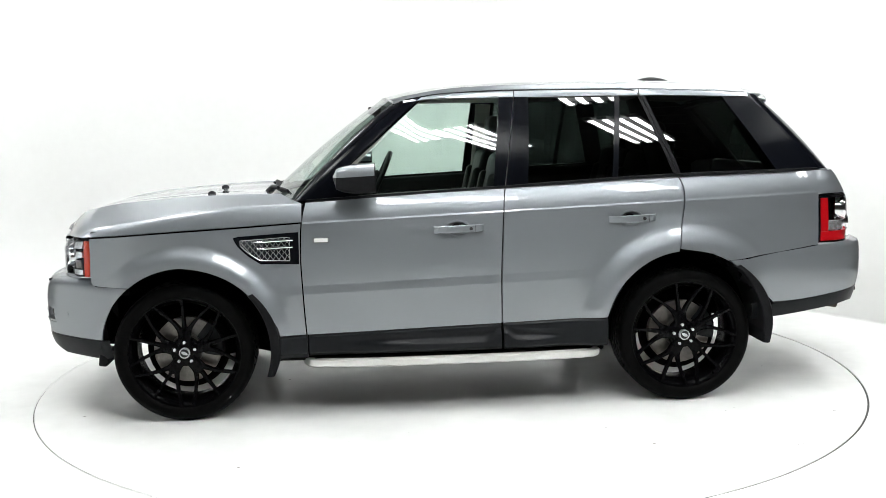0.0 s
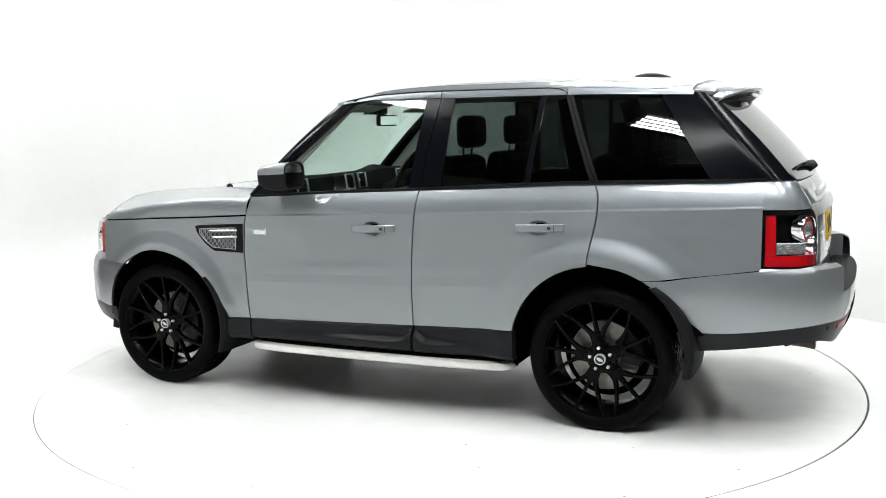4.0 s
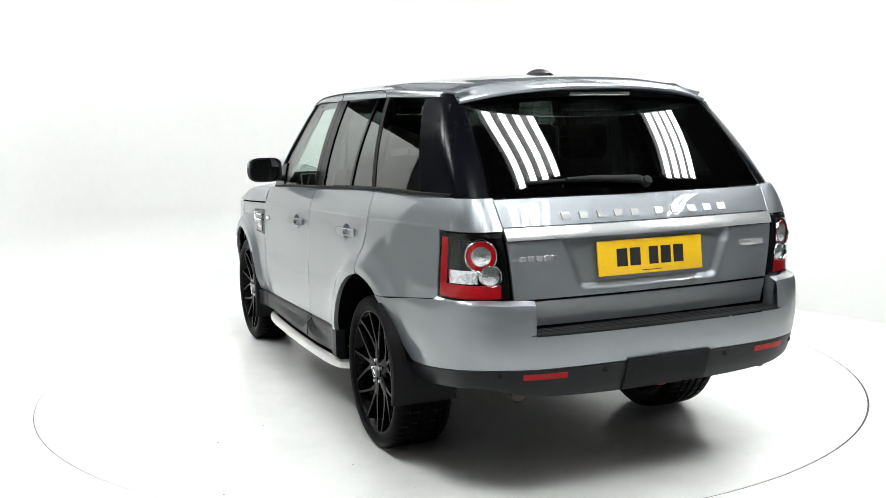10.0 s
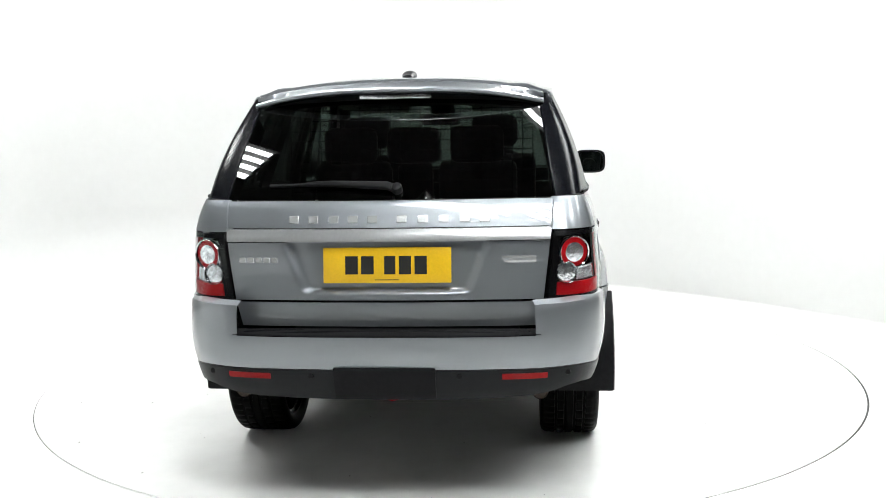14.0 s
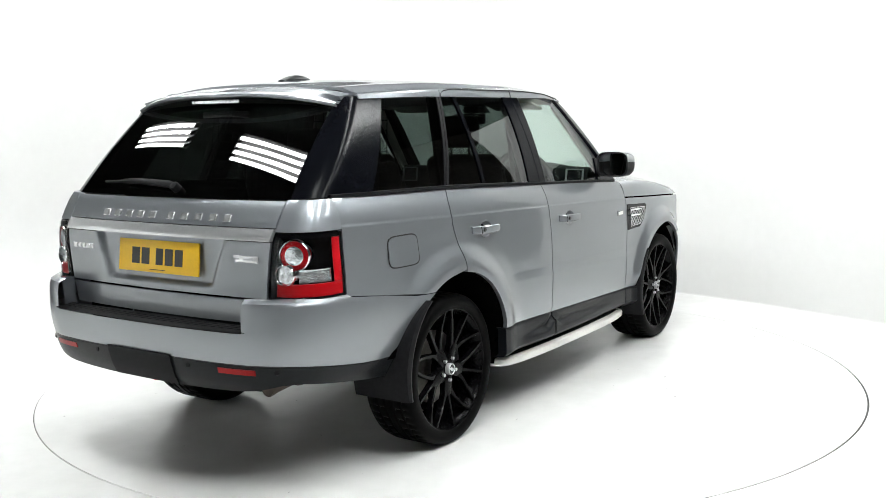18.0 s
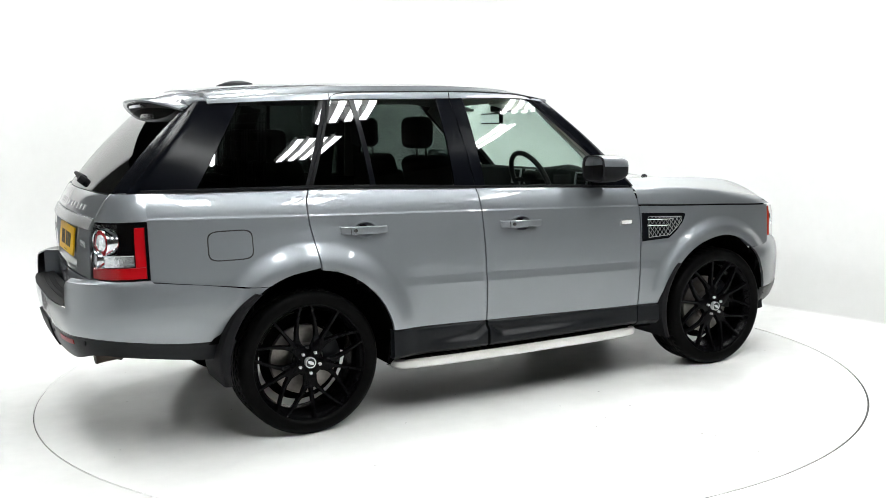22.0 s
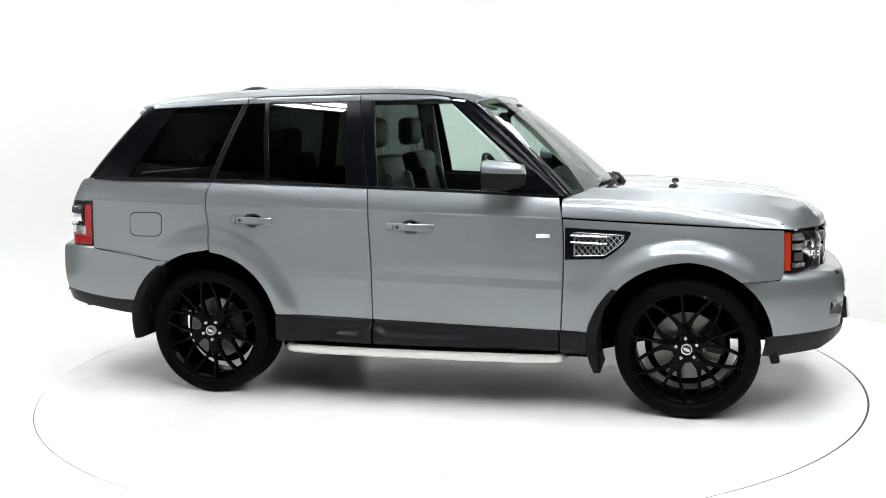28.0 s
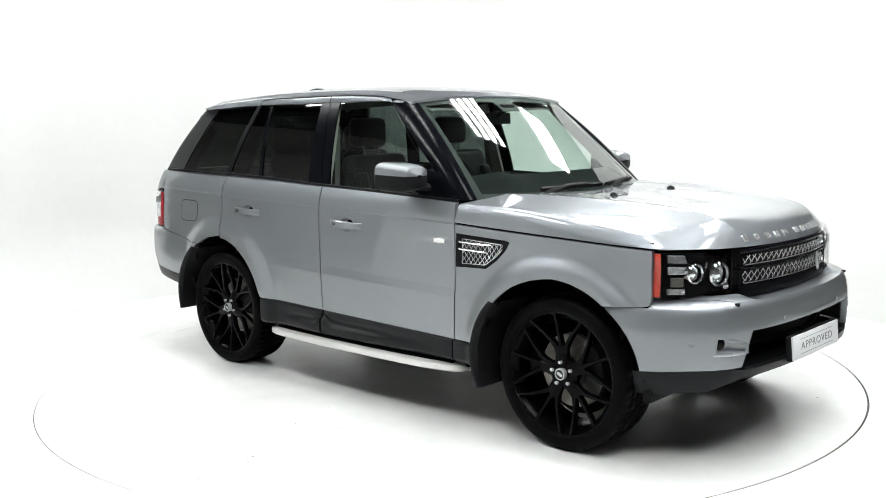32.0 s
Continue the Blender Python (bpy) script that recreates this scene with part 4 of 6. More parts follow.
s_open = FB.at_y(0.545)
pieces = [sheet(bumper_sheet(FB, FB_PROF, fr, fl, flat(0.635), front_top, 110, 14), (0, 0, -0.0), False)]
fold = np.zeros((40, 14, 3))
fold[..., 0] = -0.03 * np.linspace(1, 0, 40)[:, None]
pieces.append(sheet(bumper_sheet(FB, FB_PROF, lambda z: s_open + (0.635 - z) * 0.35, fl, front_low, flat(0.635), 40, 14), fold - np.array((0, 0.01, 0)), False))
pieces.append(sheet(bumper_sheet(FB, FB_PROF, fr, lambda z: -s_open - (0.635 - z) * 0.35, front_low, flat(0.635), 40, 14), fold[::-1] + np.array((0, 0.01, 0)), False))
for sgn, edge in ((1, fl), (-1, fr)):
    rows = []
    for z in np.linspace(0.455, 0.735, 12):
        p = FB.place(edge(z), z, FB_PROF)
        rows.append([p, p - np.array((0, 0.018 * sgn, 0))])
    pieces.append(sheet(np.array(rows), None, sgn > 0))
rows = []
for y in np.linspace(-0.80, 0.80, 65):
    s_ = FB.at_y(y)
    a = FB.place(s_, front_top(s_), FB_PROF)
    w = float(step(0.44, 0.52, abs(y)))
    b = np.array((a[0] - 0.10 + 0.03 * w, a[1] * 0.985, 0.752 + 0.034 * w))
    rows.append([a, a + (b - a) * 0.25 + np.array((0, 0, 0.004)), b])
pieces.append(sheet(np.array(rows), None, True))
skin, faces = joined(*pieces)


def scooped(q):
    """Whether a face of the bumper lies where the fog lamp's recess is cut out."""
    c = np.mean([skin[i] for i in q], axis=0)
    k = (0.718 - abs(c[1])) / 0.152
    return c[0] > 1.95 and 0.05 < k < 0.86 and 0.542 < c[2] < 0.616 - 0.052 * max(k, 0) ** 1.4


front_bumper = part("front_bumper", (skin, [q for q in faces if not scooped(q)]), PAINT, CAR)
skirt = bumper_sheet(FB, FB_PROF, fr, fl, skirt_low, lambda s: front_low(s) - 0.004 - 0.012 * step(s_open + 0.12, s_open + 0.04, abs(s)), 110, 12)
part("front_skirt", sheet(skirt, (-0.04, 0, 0), False), CLADDING, CAR, "dark grey plastic lower front bumper")
for s, word in SIDES:
    e = moved(block(-0.026, 0.020, 0.62, 0.835, 0.0, 0.07, 0.010), pose(1.822, 0, 0.302, 0, -8, 0))
    part("front_spat", e if s > 0 else flipped(e), BLACK_PLASTIC, CAR, "black rubber air deflector ahead of the front wheel")
op = np.array([[(2.05 - 0.05 * (abs(y) / 0.6) ** 2, y, z) for z in np.linspace(0.43, 0.66, 5)] for y in np.linspace(-0.66, 0.66, 21)])
fl_ = np.array([[(2.04 - 0.05 * (abs(y) / 0.6) ** 2, y, 0.462), FB.place(FB.at_y(y), 0.460, FB_PROF) - np.array((0.004, 0, 0))] for y in np.linspace(-0.62, 0.62, 21)])
part("lower_intake", joined(sheet(op, None, False), sheet(fl_, None, True)), BLACK_PLASTIC, CAR, "black lower air intake")

# ---- wheels ----
def bar(path, width, depth, side=(0, 1, 0)):
    """A rectangular bar with softened edges along a path; side: its outward direction; width and depth may vary along it."""
    p = np.array(path, float)
    n = Vector(side)
    vs, fs = [], []
    prof = [(-0.5, -0.7), (-0.5, 0.2), (-0.38, 0.3), (0.38, 0.3), (0.5, 0.2), (0.5, -0.7)]
    m = len(prof)
    for i in range(len(p)):
        d = Vector(p[min(i + 1, len(p) - 1)] - p[max(i - 1, 0)]).normalized()
        s = d.cross(n).normalized()
        w = width if np.isscalar(width) else width[i]
        h = depth if np.isscalar(depth) else depth[i]
        for a, b in prof:
            vs.append(tuple(Vector(p[i]) + s * (a * w) + n * (b * h)))
    for i in range(len(p) - 1):
        for k in range(m):
            fs.append((i * m + k, i * m + (k + 1) % m, (i + 1) * m + (k + 1) % m, (i + 1) * m + k))
    fs.append(tuple(reversed(range(m))))
    fs.append(tuple(range((len(p) - 1) * m, len(p) * m)))
    return vs, fs


def polar(r, a, y):
    return (r * math.cos(radians(a)), y, r * math.sin(radians(a)))


def tyre_mesh():
    prof = [(0.292, -0.118), (0.305, -0.132), (0.335, -0.142), (0.358, -0.136), (0.369, -0.122), (0.374, -0.098), (0.3745, -0.074), (0.367, -0.071), (0.367, -0.062), (0.375, -0.059),
            (0.375, -0.030), (0.367, -0.027), (0.367, -0.017), (0.375, -0.014), (0.375, 0.014), (0.367, 0.017), (0.367, 0.027), (0.375, 0.030), (0.375, 0.059), (0.367, 0.062), (0.367, 0.071),
            (0.3745, 0.074), (0.374, 0.098), (0.370, 0.116), (0.362, 0.128), (0.350, 0.136), (0.335, 0.139), (0.318, 0.1365), (0.308, 0.133), (0.301, 0.126), (0.296, 0.118)]
    n = 216
    v, f = lathe(prof, n)
    k = len(prof)
    out = []
    for i, p in enumerate(v):
        a, j = divmod(i, k)
        r = prof[j][0]
        if r > 0.3735 and abs(prof[j][1]) > 0.07 and a % 4 == 0:
            q = 0.367 / r
            p = (p[0] * q, p[1], p[2] * q)
        elif r > 0.3735 and 0.02 < abs(prof[j][1]) < 0.06 and a % 6 == 0:
            q = 0.3685 / r
            p = (p[0] * q, p[1], p[2] * q)
        out.append(p)
    return out, f


BARREL = lathe([(0.285, -0.12), (0.296, -0.122), (0.296, -0.112), (0.272, -0.10), (0.262, 0.0), (0.268, 0.085), (0.284, 0.106), (0.290, 0.112), (0.294, 0.122), (0.299, 0.124), (0.300, 0.119), (0.297, 0.112), (0.297, -0.10)], 96, closed=False)
TYRE = tyre_mesh()


def spoke(a0):
    """One trunk from the hub that forks into three thin arms."""
    pieces = []
    trunk = [polar(0.040, a0, 0.094), polar(0.075, a0, 0.092), polar(0.110, a0, 0.089), polar(0.135, a0, 0.090)]
    pieces.append(bar(trunk, [0.056, 0.066, 0.064, 0.034], 0.032))
    mid = [polar(0.095, a0, 0.088), polar(0.15, a0, 0.091), polar(0.22, a0, 0.101), polar(0.295, a0, 0.113)]
    pieces.append(bar(mid, [0.026, 0.020, 0.0155, 0.016], 0.030))
    for s in (1, -1):
        arm = [polar(0.088, a0 + s * 12, 0.088), polar(0.125, a0 + s * 11.5, 0.0895), polar(0.165, a0 + s * 17.5, 0.093), polar(0.23, a0 + s * 25, 0.102), polar(0.295, a0 + s * 30.5, 0.113)]
        pieces.append(bar(arm, [0.028, 0.026, 0.019, 0.015, 0.016], 0.030))
    return joined(*pieces)


def build_wheel(x, s, turn):
    w = part("wheel", BARREL, RIM_BLACK, CAR, "satin black alloy wheel with forked spokes")
    c = 0.7675
    w.matrix_local = Matrix.Translation((CAR_OFFSET[0] + x, CAR_OFFSET[1] + s * c, HUB_Z)) @ pose(0, 0, 0, 0, 0, 0 if s > 0 else 180)
    part("tyre", TYRE, RUBBER, w, "wide black low-profile tyre")
    for k in range(5):
        part("spoke", spoke(turn + 72 * k), RIM_BLACK, w)
        nut = lathe([(0.0005, 0.116), (0.008, 0.116), (0.0095, 0.113), (0.0095, 0.095), (0.014, 0.094)], 6)
        part("wheel_nut", moved(nut, Matrix.Translation(polar(0.056, turn + 72 * k, 0))), SILVER, w, "bright wheel nut")
    part("hub", lathe([(0.0005, 0.102), (0.035, 0.102), (0.060, 0.098), (0.078, 0.088), (0.080, 0.060), (0.06, 0.03), (0.0005, 0.03)], 40), RIM_BLACK, w)
    part("hub_cap", joined(lathe([(0.0005, 0.122), (0.022, 0.122), (0.025, 0.119), (0.026, 0.100)], 32)), BLACK_PLASTIC, w)
    part("cap_ring", lathe([(0.0225, 0.1225), (0.0235, 0.1245), (0.028, 0.1235), (0.030, 0.119), (0.030, 0.10)], 32), SILVER, w, "silver ring round the hub cap")
    emb = [(0.017 * math.cos(a) * 1.0, 0.1235, 0.009 * math.sin(a) + 0.006 * math.cos(a)) for a in np.linspace(0, 2 * math.pi, 24, endpoint=False)]
    part("cap_emblem", (emb, [tuple(range(24))]), SILVER, w)
    d = part("brake_disc", joined(lathe([(0.07, 0.045), (0.085, 0.045), (0.088, 0.018), (0.178, 0.018), (0.180, 0.015), (0.180, -0.012), (0.085, -0.012)], 64)), STEEL, w, "grey ventilated brake disc")
    # shield drawn oversize: its black rim stands in for shade under the car
    part("brake_shield", lathe([(0.06, -0.040), (0.15, -0.046), (0.222, -0.040), (0.224, -0.034)], 48), UNDER, w, "black dust shield, oversized to darken the view through the wheel")
    cal = []
    for a in np.linspace(-32, 32, 10):
        cal.append([polar(r, 160 + a, y) for r, y in ((0.095, 0.048), (0.150, 0.052), (0.192, 0.040), (0.196, -0.03), (0.15, -0.04))])
    part("brake_caliper", sheet(np.array(cal), None, True), CLADDING, w, "dark brake caliper")
    return w


for x, s, turn in ((HUB_X, 1, 90), (HUB_X, -1, 84), (-HUB_X, 1, 80), (-HUB_X, -1, 51)):
    build_wheel(x, s, turn)


# ---- mudflaps, steps, exhaust ----
def flap(path, y0, y1, thick, out):
    """A solid rubber flap that follows the arch, thickest in its middle, rounded at its outer edge."""
    p = curve_through(path, 20)
    g = []
    for i, (x, z) in enumerate(p):
        k = i / (len(p) - 1)
        w = thick * (0.020 + 0.036 * math.sin(math.pi * min(1, 0.1 + 0.75 * k)) ** 0.7)
        zo = 0.010 * (1 - k)
        g.append([(x, y0, z), (x, y1 - 0.016, z), (x + 0.2 * w, y1 - 0.004, z + 0.2 * zo), (x + 0.5 * w, y1, z + 0.5 * zo), (x + 0.85 * w, y1 - 0.006, z + zo), (x + w, y1 - 0.022, z + zo), (x + w, y0, z + zo)])
    v, f = sheet(np.array(g))
    n = 7
    m = len(p)
    f.append(tuple(range(n)))
    f.append(tuple(range((m - 1) * n, m * n)))
    return v, f


both("front_mudflap", flap(arc(1, 138, 199, 12, -0.008), 0.66, 0.968, -1, 1), BLACK_PLASTIC, None, "black rubber mudflap behind the front wheel")
both("rear_mudflap", flap(arc(-1, 127, 190, 12, -0.008), 0.66, 0.968, -1, 1), BLACK_PLASTIC, None, "black rubber mudflap behind the rear wheel")


def step_plan(n=48):
    return curve_through([(0.742, 0.800), (0.725, 0.868), (0.66, 0.912), (0.45, 0.940), (0.1, 0.950), (-0.3, 0.950), (-0.62, 0.940), (-0.82, 0.918), (-0.885, 0.880), (-0.900, 0.815)], n)


def step_edge():
    p = step_plan()
    t = np.gradient(p, axis=0)
    nrm = np.stack([-t[:, 1], t[:, 0]], 1)
    nrm /= np.linalg.norm(nrm, axis=1)[:, None]
    if nrm[24, 1] < 0:
        nrm = -nrm
    g = []
    for (x, y), (a, b) in zip(p, nrm):
        g.append([(x + a * o, y + b * o, z) for o, z in ((-0.035, 0.316), (-0.012, 0.315), (0.0, 0.309), (0.004, 0.298), (0.003, 0.280), (-0.006, 0.272), (-0.03, 0.270))])
    return sheet(np.array(g), None, True)


def step_board():
    p = step_plan()
    g = np.array([[(x, 0.76, 0.311), (x, 0.80 if y > 0.82 else y - 0.01, 0.3125), (x, y - 0.02, 0.3135)] for x, y in p])
    ribs = [block(-0.84, 0.68, y, y + 0.012, 0.312, 0.3165, 0.002, 1) for y in (0.80, 0.825, 0.85, 0.875)]
    low = np.array([[(x, 0.76, 0.275), (x, y - 0.02, 0.275)] for x, y in p])
    return joined(sheet(g, None, False), sheet(low, None, True), *ribs)


for s, word in SIDES:
    e = step_board()
    b = part("side_step", e if s > 0 else flipped(e), BLACK_PLASTIC, CAR, "black ribbed side step with aluminium edge")
    e = step_edge()
    o = part("step_edge", e if s > 0 else flipped(e), STEP_METAL, b, "brushed aluminium edge")
    for x in (0.5, -0.1, -0.7):
        e = block(x - 0.03, x + 0.03, 0.55, 0.86, 0.285, 0.309, 0.004)
        part("step_bracket", e if s > 0 else flipped(e), UNDER, b)

for s, word in SIDES:
    pipe = tube([(-2.05, 0.56 * s, 0.485), (-2.20, 0.60 * s, 0.482), (-2.31, 0.615 * s, 0.484), (-2.375, 0.62 * s, 0.476)], [0.026, 0.028, 0.031, 0.033], 20, False)
    inner = tube([(-2.375, 0.62 * s, 0.476), (-2.25, 0.61 * s, 0.48)], [0.029, 0.026], 20, True)
    part("tailpipe", joined(pipe, inner), EXHAUST, CAR, "rust-brown exhaust tailpipe")
part("silencer", moved(tube([(-2.05, -0.52, 0), (-2.05, 0.52, 0)], 0.11, 24, True, 1.0), pose(0, 0, 0.515)), EXHAUST, CAR, "rusty transverse silencer")
part("spare_wheel", moved(lathe([(0.001, -0.08), (0.28, -0.08), (0.325, -0.06), (0.335, 0), (0.325, 0.06), (0.28, 0.08), (0.001, 0.08)], 40, "z"), pose(-1.78, 0, 0.47)), RUBBER, CAR, "underslung black spare wheel")


# ---- tail lamps ----
def corner_at(y, z, out=0.0):
    """Place and outward normal on the rear corner at half-width y."""
    lo, hi = 0.0, 1.0
    for _ in range(40):
        m = (lo + hi) / 2
        if corner(m, z)[1] > y:
            lo = m
        else:
            hi = m
    p, a, b = corner(lo, z), corner(max(lo - 0.02, 0), z), corner(min(lo + 0.02, 1), z)
    t = b - a
    n = Vector((t[1], -t[0], 0)).normalized()
    if n.x > 0:
        n = -n
    return Vector(p) + n * out, n


def on_normal(piece, place, n):
    """Lays a piece that was turned about z so that its z points along n."""
    q = Vector(n).to_track_quat("Z", "Y").to_matrix().to_4x4()
    return moved(piece, Matrix.Translation(place) @ q)


def lamp_patch(q0, q1, z0, z1, out, nq=14, nz=8, ribs=0):
    g = []
    for q in np.linspace(q0, q1, nq):
        row = []
        for k, z in enumerate(np.linspace(z0, z1, nz)):
            row.append(corner(q, z, -out + (0.002 * (k % 2) if ribs else 0)))
        g.append(row)
    return sheet(np.array(g), (0.008, -0.008, 0), True)


for s, word in SIDES:
    def put(name, piece, mat, parent, label=""):
        return part(name, piece if s > 0 else flipped(piece), mat, parent, label)
    lamp = put("tail_lamp", lamp_patch(0.004, 0.985, LAMP_Z0 + 0.004, LAMP_Z1 - 0.004, -0.055, 24, 12), LAMP_DARK, CAR, "tail lamp with red and clear lenses under one cover")
    put("lens_cover", lamp_patch(0.004, 0.985, LAMP_Z0 + 0.004, LAMP_Z1 - 0.004, 0.0, 24, 12), GLASS_LENS, lamp, "clear outer cover")
    put("lamp_border", joined(lamp_patch(0.004, 0.030, LAMP_Z0 + 0.004, LAMP_Z1 - 0.004, -0.003, 4, 8), lamp_patch(0.03, 0.985, LAMP_Z1 - 0.022, LAMP_Z1 - 0.004, -0.003, 16, 3), lamp_patch(0.03, 0.985, LAMP_Z0 + 0.004, LAMP_Z0 + 0.016, -0.003, 16, 3), lamp_patch(0.93, 0.985, LAMP_Z0 + 0.016, LAMP_Z1 - 0.022, -0.003, 4, 8)), LAMP_DARK, lamp)
    put("red_lens", lamp_patch(0.036, 0.150, LAMP_Z0 + 0.072, LAMP_Z1 - 0.024, -0.005), LENS_RED, lamp)
    put("red_lens", lamp_patch(0.036, 0.92, LAMP_Z0 + 0.018, LAMP_Z0 + 0.070, -0.005, 24), LENS_RED, lamp)
    put("clear_lens", lamp_patch(0.17, 0.64, LAMP_Z0 + 0.074, LAMP_Z0 + 0.128, -0.016, 16, 9, 1), LENS_WHITE, lamp)
    for yy, zz, r, mid, name in ((0.772, 1.046, 0.066, LENS_RED, "round_lamp"), (0.733, 0.966, 0.045, LENS_WHITE, "reversing_lamp")):
        place, n = corner_at(yy, zz, -0.036 if mid is LENS_RED else -0.026)
        n = (n + Vector((-0.35, 0, 0))).normalized()
        ring = lathe([(r * 0.90, 0.022), (r * 0.95, 0.026), (r, 0.022), (r * 1.02, -0.03)], 40, "z")
        put(name, on_normal(ring, place, n), CHROME, lamp, "chrome-ringed round lamp")
        face = lathe([(0.0005, 0.020), (r * 0.5, 0.019), (r * 0.9, 0.014), (r * 0.92, 0.0)], 40, "z")
        put("lens", on_normal(face, place, n), mid, lamp)
        dot = lathe([(0.0005, 0.027), (r * 0.35, 0.026), (r * 0.60, 0.021), (r * 0.62, 0.01)], 32, "z")
        put("lens_centre", on_normal(dot, place, n), LENS_WHITE if mid is LENS_RED else GLASS_LENS, lamp)


# ---- tailgate fittings ----
plate = part("rear_plate", moved(block(-0.005, 0.005, -0.262, 0.262, -0.0575, 0.0575 + 0.03, 0.003), pose(-2.392, -0.003, 0.990, 0, 6.5, 0)), PLATE_YELLOW, CAR, "yellow number plate with black characters")
for y0, w in ((0.157, 0.052), (0.092, 0.052), (0.000, 0.046), (-0.062, 0.050), (-0.126, 0.050)):
    part("plate_mark", moved(block(-0.0062, -0.0045, y0 - w / 2 - 0.012, y0 + w / 2 - 0.012, -0.022, 0.052, 0), pose(-2.392, -0.003, 0.990, 0, 6.5, 0)), INK, plate)
part("plate_mark", moved(block(-0.0062, -0.0045, -0.05, 0.05, -0.046, -0.043, 0), pose(-2.392, -0.003, 0.990, 0, 6.5, 0)), INK, plate)


def badge_bars(ys, z0, z1, w, name, lift=0.005):
    for y in ys:
        z = (z0 + z1) / 2
        x = float(tail_x(y, z))
        tilt = math.degrees(math.atan2(float(REAR_X(z1)) - float(REAR_X(z0)), z1 - z0))
        part(name, moved(block(-lift, 0.002, -w / 2, w / 2, -(z1 - z0) / 2, (z1 - z0) / 2, 0.0015, 1), pose(x, y, z, 0, tilt, 0)), SILVER, CAR, "raised silver letter mark")


badge_bars([0.385, 0.303, 0.218, 0.138, 0.057], 1.172, 1.204, 0.040, "tailgate_letter")
badge_bars([-0.063, -0.148, -0.235, -0.320, -0.402], 1.172, 1.204, 0.040, "tailgate_letter")
badge_bars([0.600, 0.565, 0.530, 0.496, 0.463], 1.016, 1.038, 0.026, "model_letter", 0.004)
mb = part("model_badge", moved(block(-0.004, 0.002, -0.082, 0.082, -0.014, 0.014, 0.002), pose(float(tail_x(0.525, 1.026)), -0.525, 1.026)), SILVER, CAR, "silver model badge")
for y, w in ((0.05, 0.05), (-0.02, 0.03), (-0.05, 0.02)):
    part("badge_mark", moved(block(-0.0052, -0.0035, -w / 2, w / 2, -0.003, 0.003, 0), pose(float(tail_x(0.525, 1.026)), -0.525 + y, 1.026)), INK_GREY, mb)

# rear wiper
gx = lambda t, q: float(glass_edge(t)[0] - 0.055 * (1 - q * q))
wz = lambda t: float(glass_edge(t)[2])
wiper = part("rear_wiper", bar([(gx(0.10, -0.05) - 0.02, -0.04, wz(0.09)), (gx(0.13, 0.0) - 0.035, 0.00, wz(0.135)), (gx(0.15, 0.3) - 0.032, 0.22, wz(0.155)), (gx(0.15, 0.45) - 0.03, 0.34, wz(0.152))], [0.034, 0.030, 0.022, 0.014], 0.02, (-0.8, 0, 0.6)), BLACK_PLASTIC, CAR, "black rear wiper, parked")
part("wiper_blade", bar([(gx(0.14, 0.05) - 0.012, 0.03, wz(0.138)), (gx(0.145, 0.4) - 0.012, 0.27, wz(0.145)), (gx(0.13, 0.75) - 0.012, 0.505, wz(0.130))], 0.012, 0.018, (-0.8, 0, 0.6)), BLACK_PLASTIC, wiper)
part("wiper_pivot", on_normal(lathe([(0.0005, 0.03), (0.018, 0.028), (0.022, 0.02), (0.022, -0.02)], 20, "z"), (gx(0.09, -0.05) - 0.01, -0.04, wz(0.085)), (-0.8, 0, 0.6)), BLACK_PLASTIC, wiper)
part("high_brake_lamp", block(-2.004, -1.972, -0.157, 0.157, 1.682, 1.699, 0.003), LENS_WHITE, CAR, "clear high-level brake lamp under the spoiler")

# reflectors and tow cover on the rear skirt
for s, word in SIDES:
    g = np.array([[RB.place(RB.at_y(y) if s > 0 else -RB.at_y(y), z, RB_PROF) + np.array((-0.004, 0, 0)) for z in (0.560, 0.572, 0.584)] for y in np.linspace(0.47, 0.655, 8)])
    part("rear_reflector", sheet(g, (0.012, 0, 0), s < 0), LENS_RED_DARK, CAR, "dark red reflector strip")
g = np.array([[RB.place(RB.at_y(y), z, RB_PROF) + np.array((-0.009, 0, 0)) for z in np.linspace(0.472, 0.611, 8)] for y in np.linspace(-0.205, 0.205, 12)])
part("tow_cover", sheet(g, (0.02, 0, 0), False), BLACK_PLASTIC, CAR, "dark grey towing-eye cover")
part("tow_hook", moved(tube([(-0.03, -0.03, 0), (-0.05, -0.025, -0.01), (-0.06, 0, -0.012), (-0.05, 0.025, -0.01), (-0.03, 0.03, 0)], 0.009, 8), pose(-2.40, -0.02, 0.478)), LENS_RED, CAR, "red towing hook under the bumper")


for y in (0.30, 0.74):
    for s in (1, -1):
        q = RB.place(s * RB.at_y(y), 0.575, RB_PROF)
        part("parking_sensor", on_normal(lathe([(0.0005, 0.004), (0.010, 0.004), (0.012, 0.0)], 18, "z"), tuple(q), (-1, 0.5 * s * y, 0)), BLACK_PLASTIC, CAR)
for x in (-2.440, -2.465, -2.490):
    g = [(x + 0.03 * (y / 0.6) ** 2, y, 0.7455) for y in np.linspace(-0.58, 0.58, 17)]
    part("tread_rib", tube(g, 0.003, 6, True, 0.7), BLACK_PLASTIC, CAR)
for s in (1, -1):
    part("tow_bracket", moved(block(-0.02, 0.02, -0.012, 0.012, -0.05, 0.02, 0.004), pose(-2.22, 0.42 * s, 0.455, 0, 20, 0)), UNDER, CAR, "black towing bracket")


# ---- side fittings ----
def surf_pt(x, z, out=0.0):
    return np.array((x, float(side_y(x, z)) + out, z))


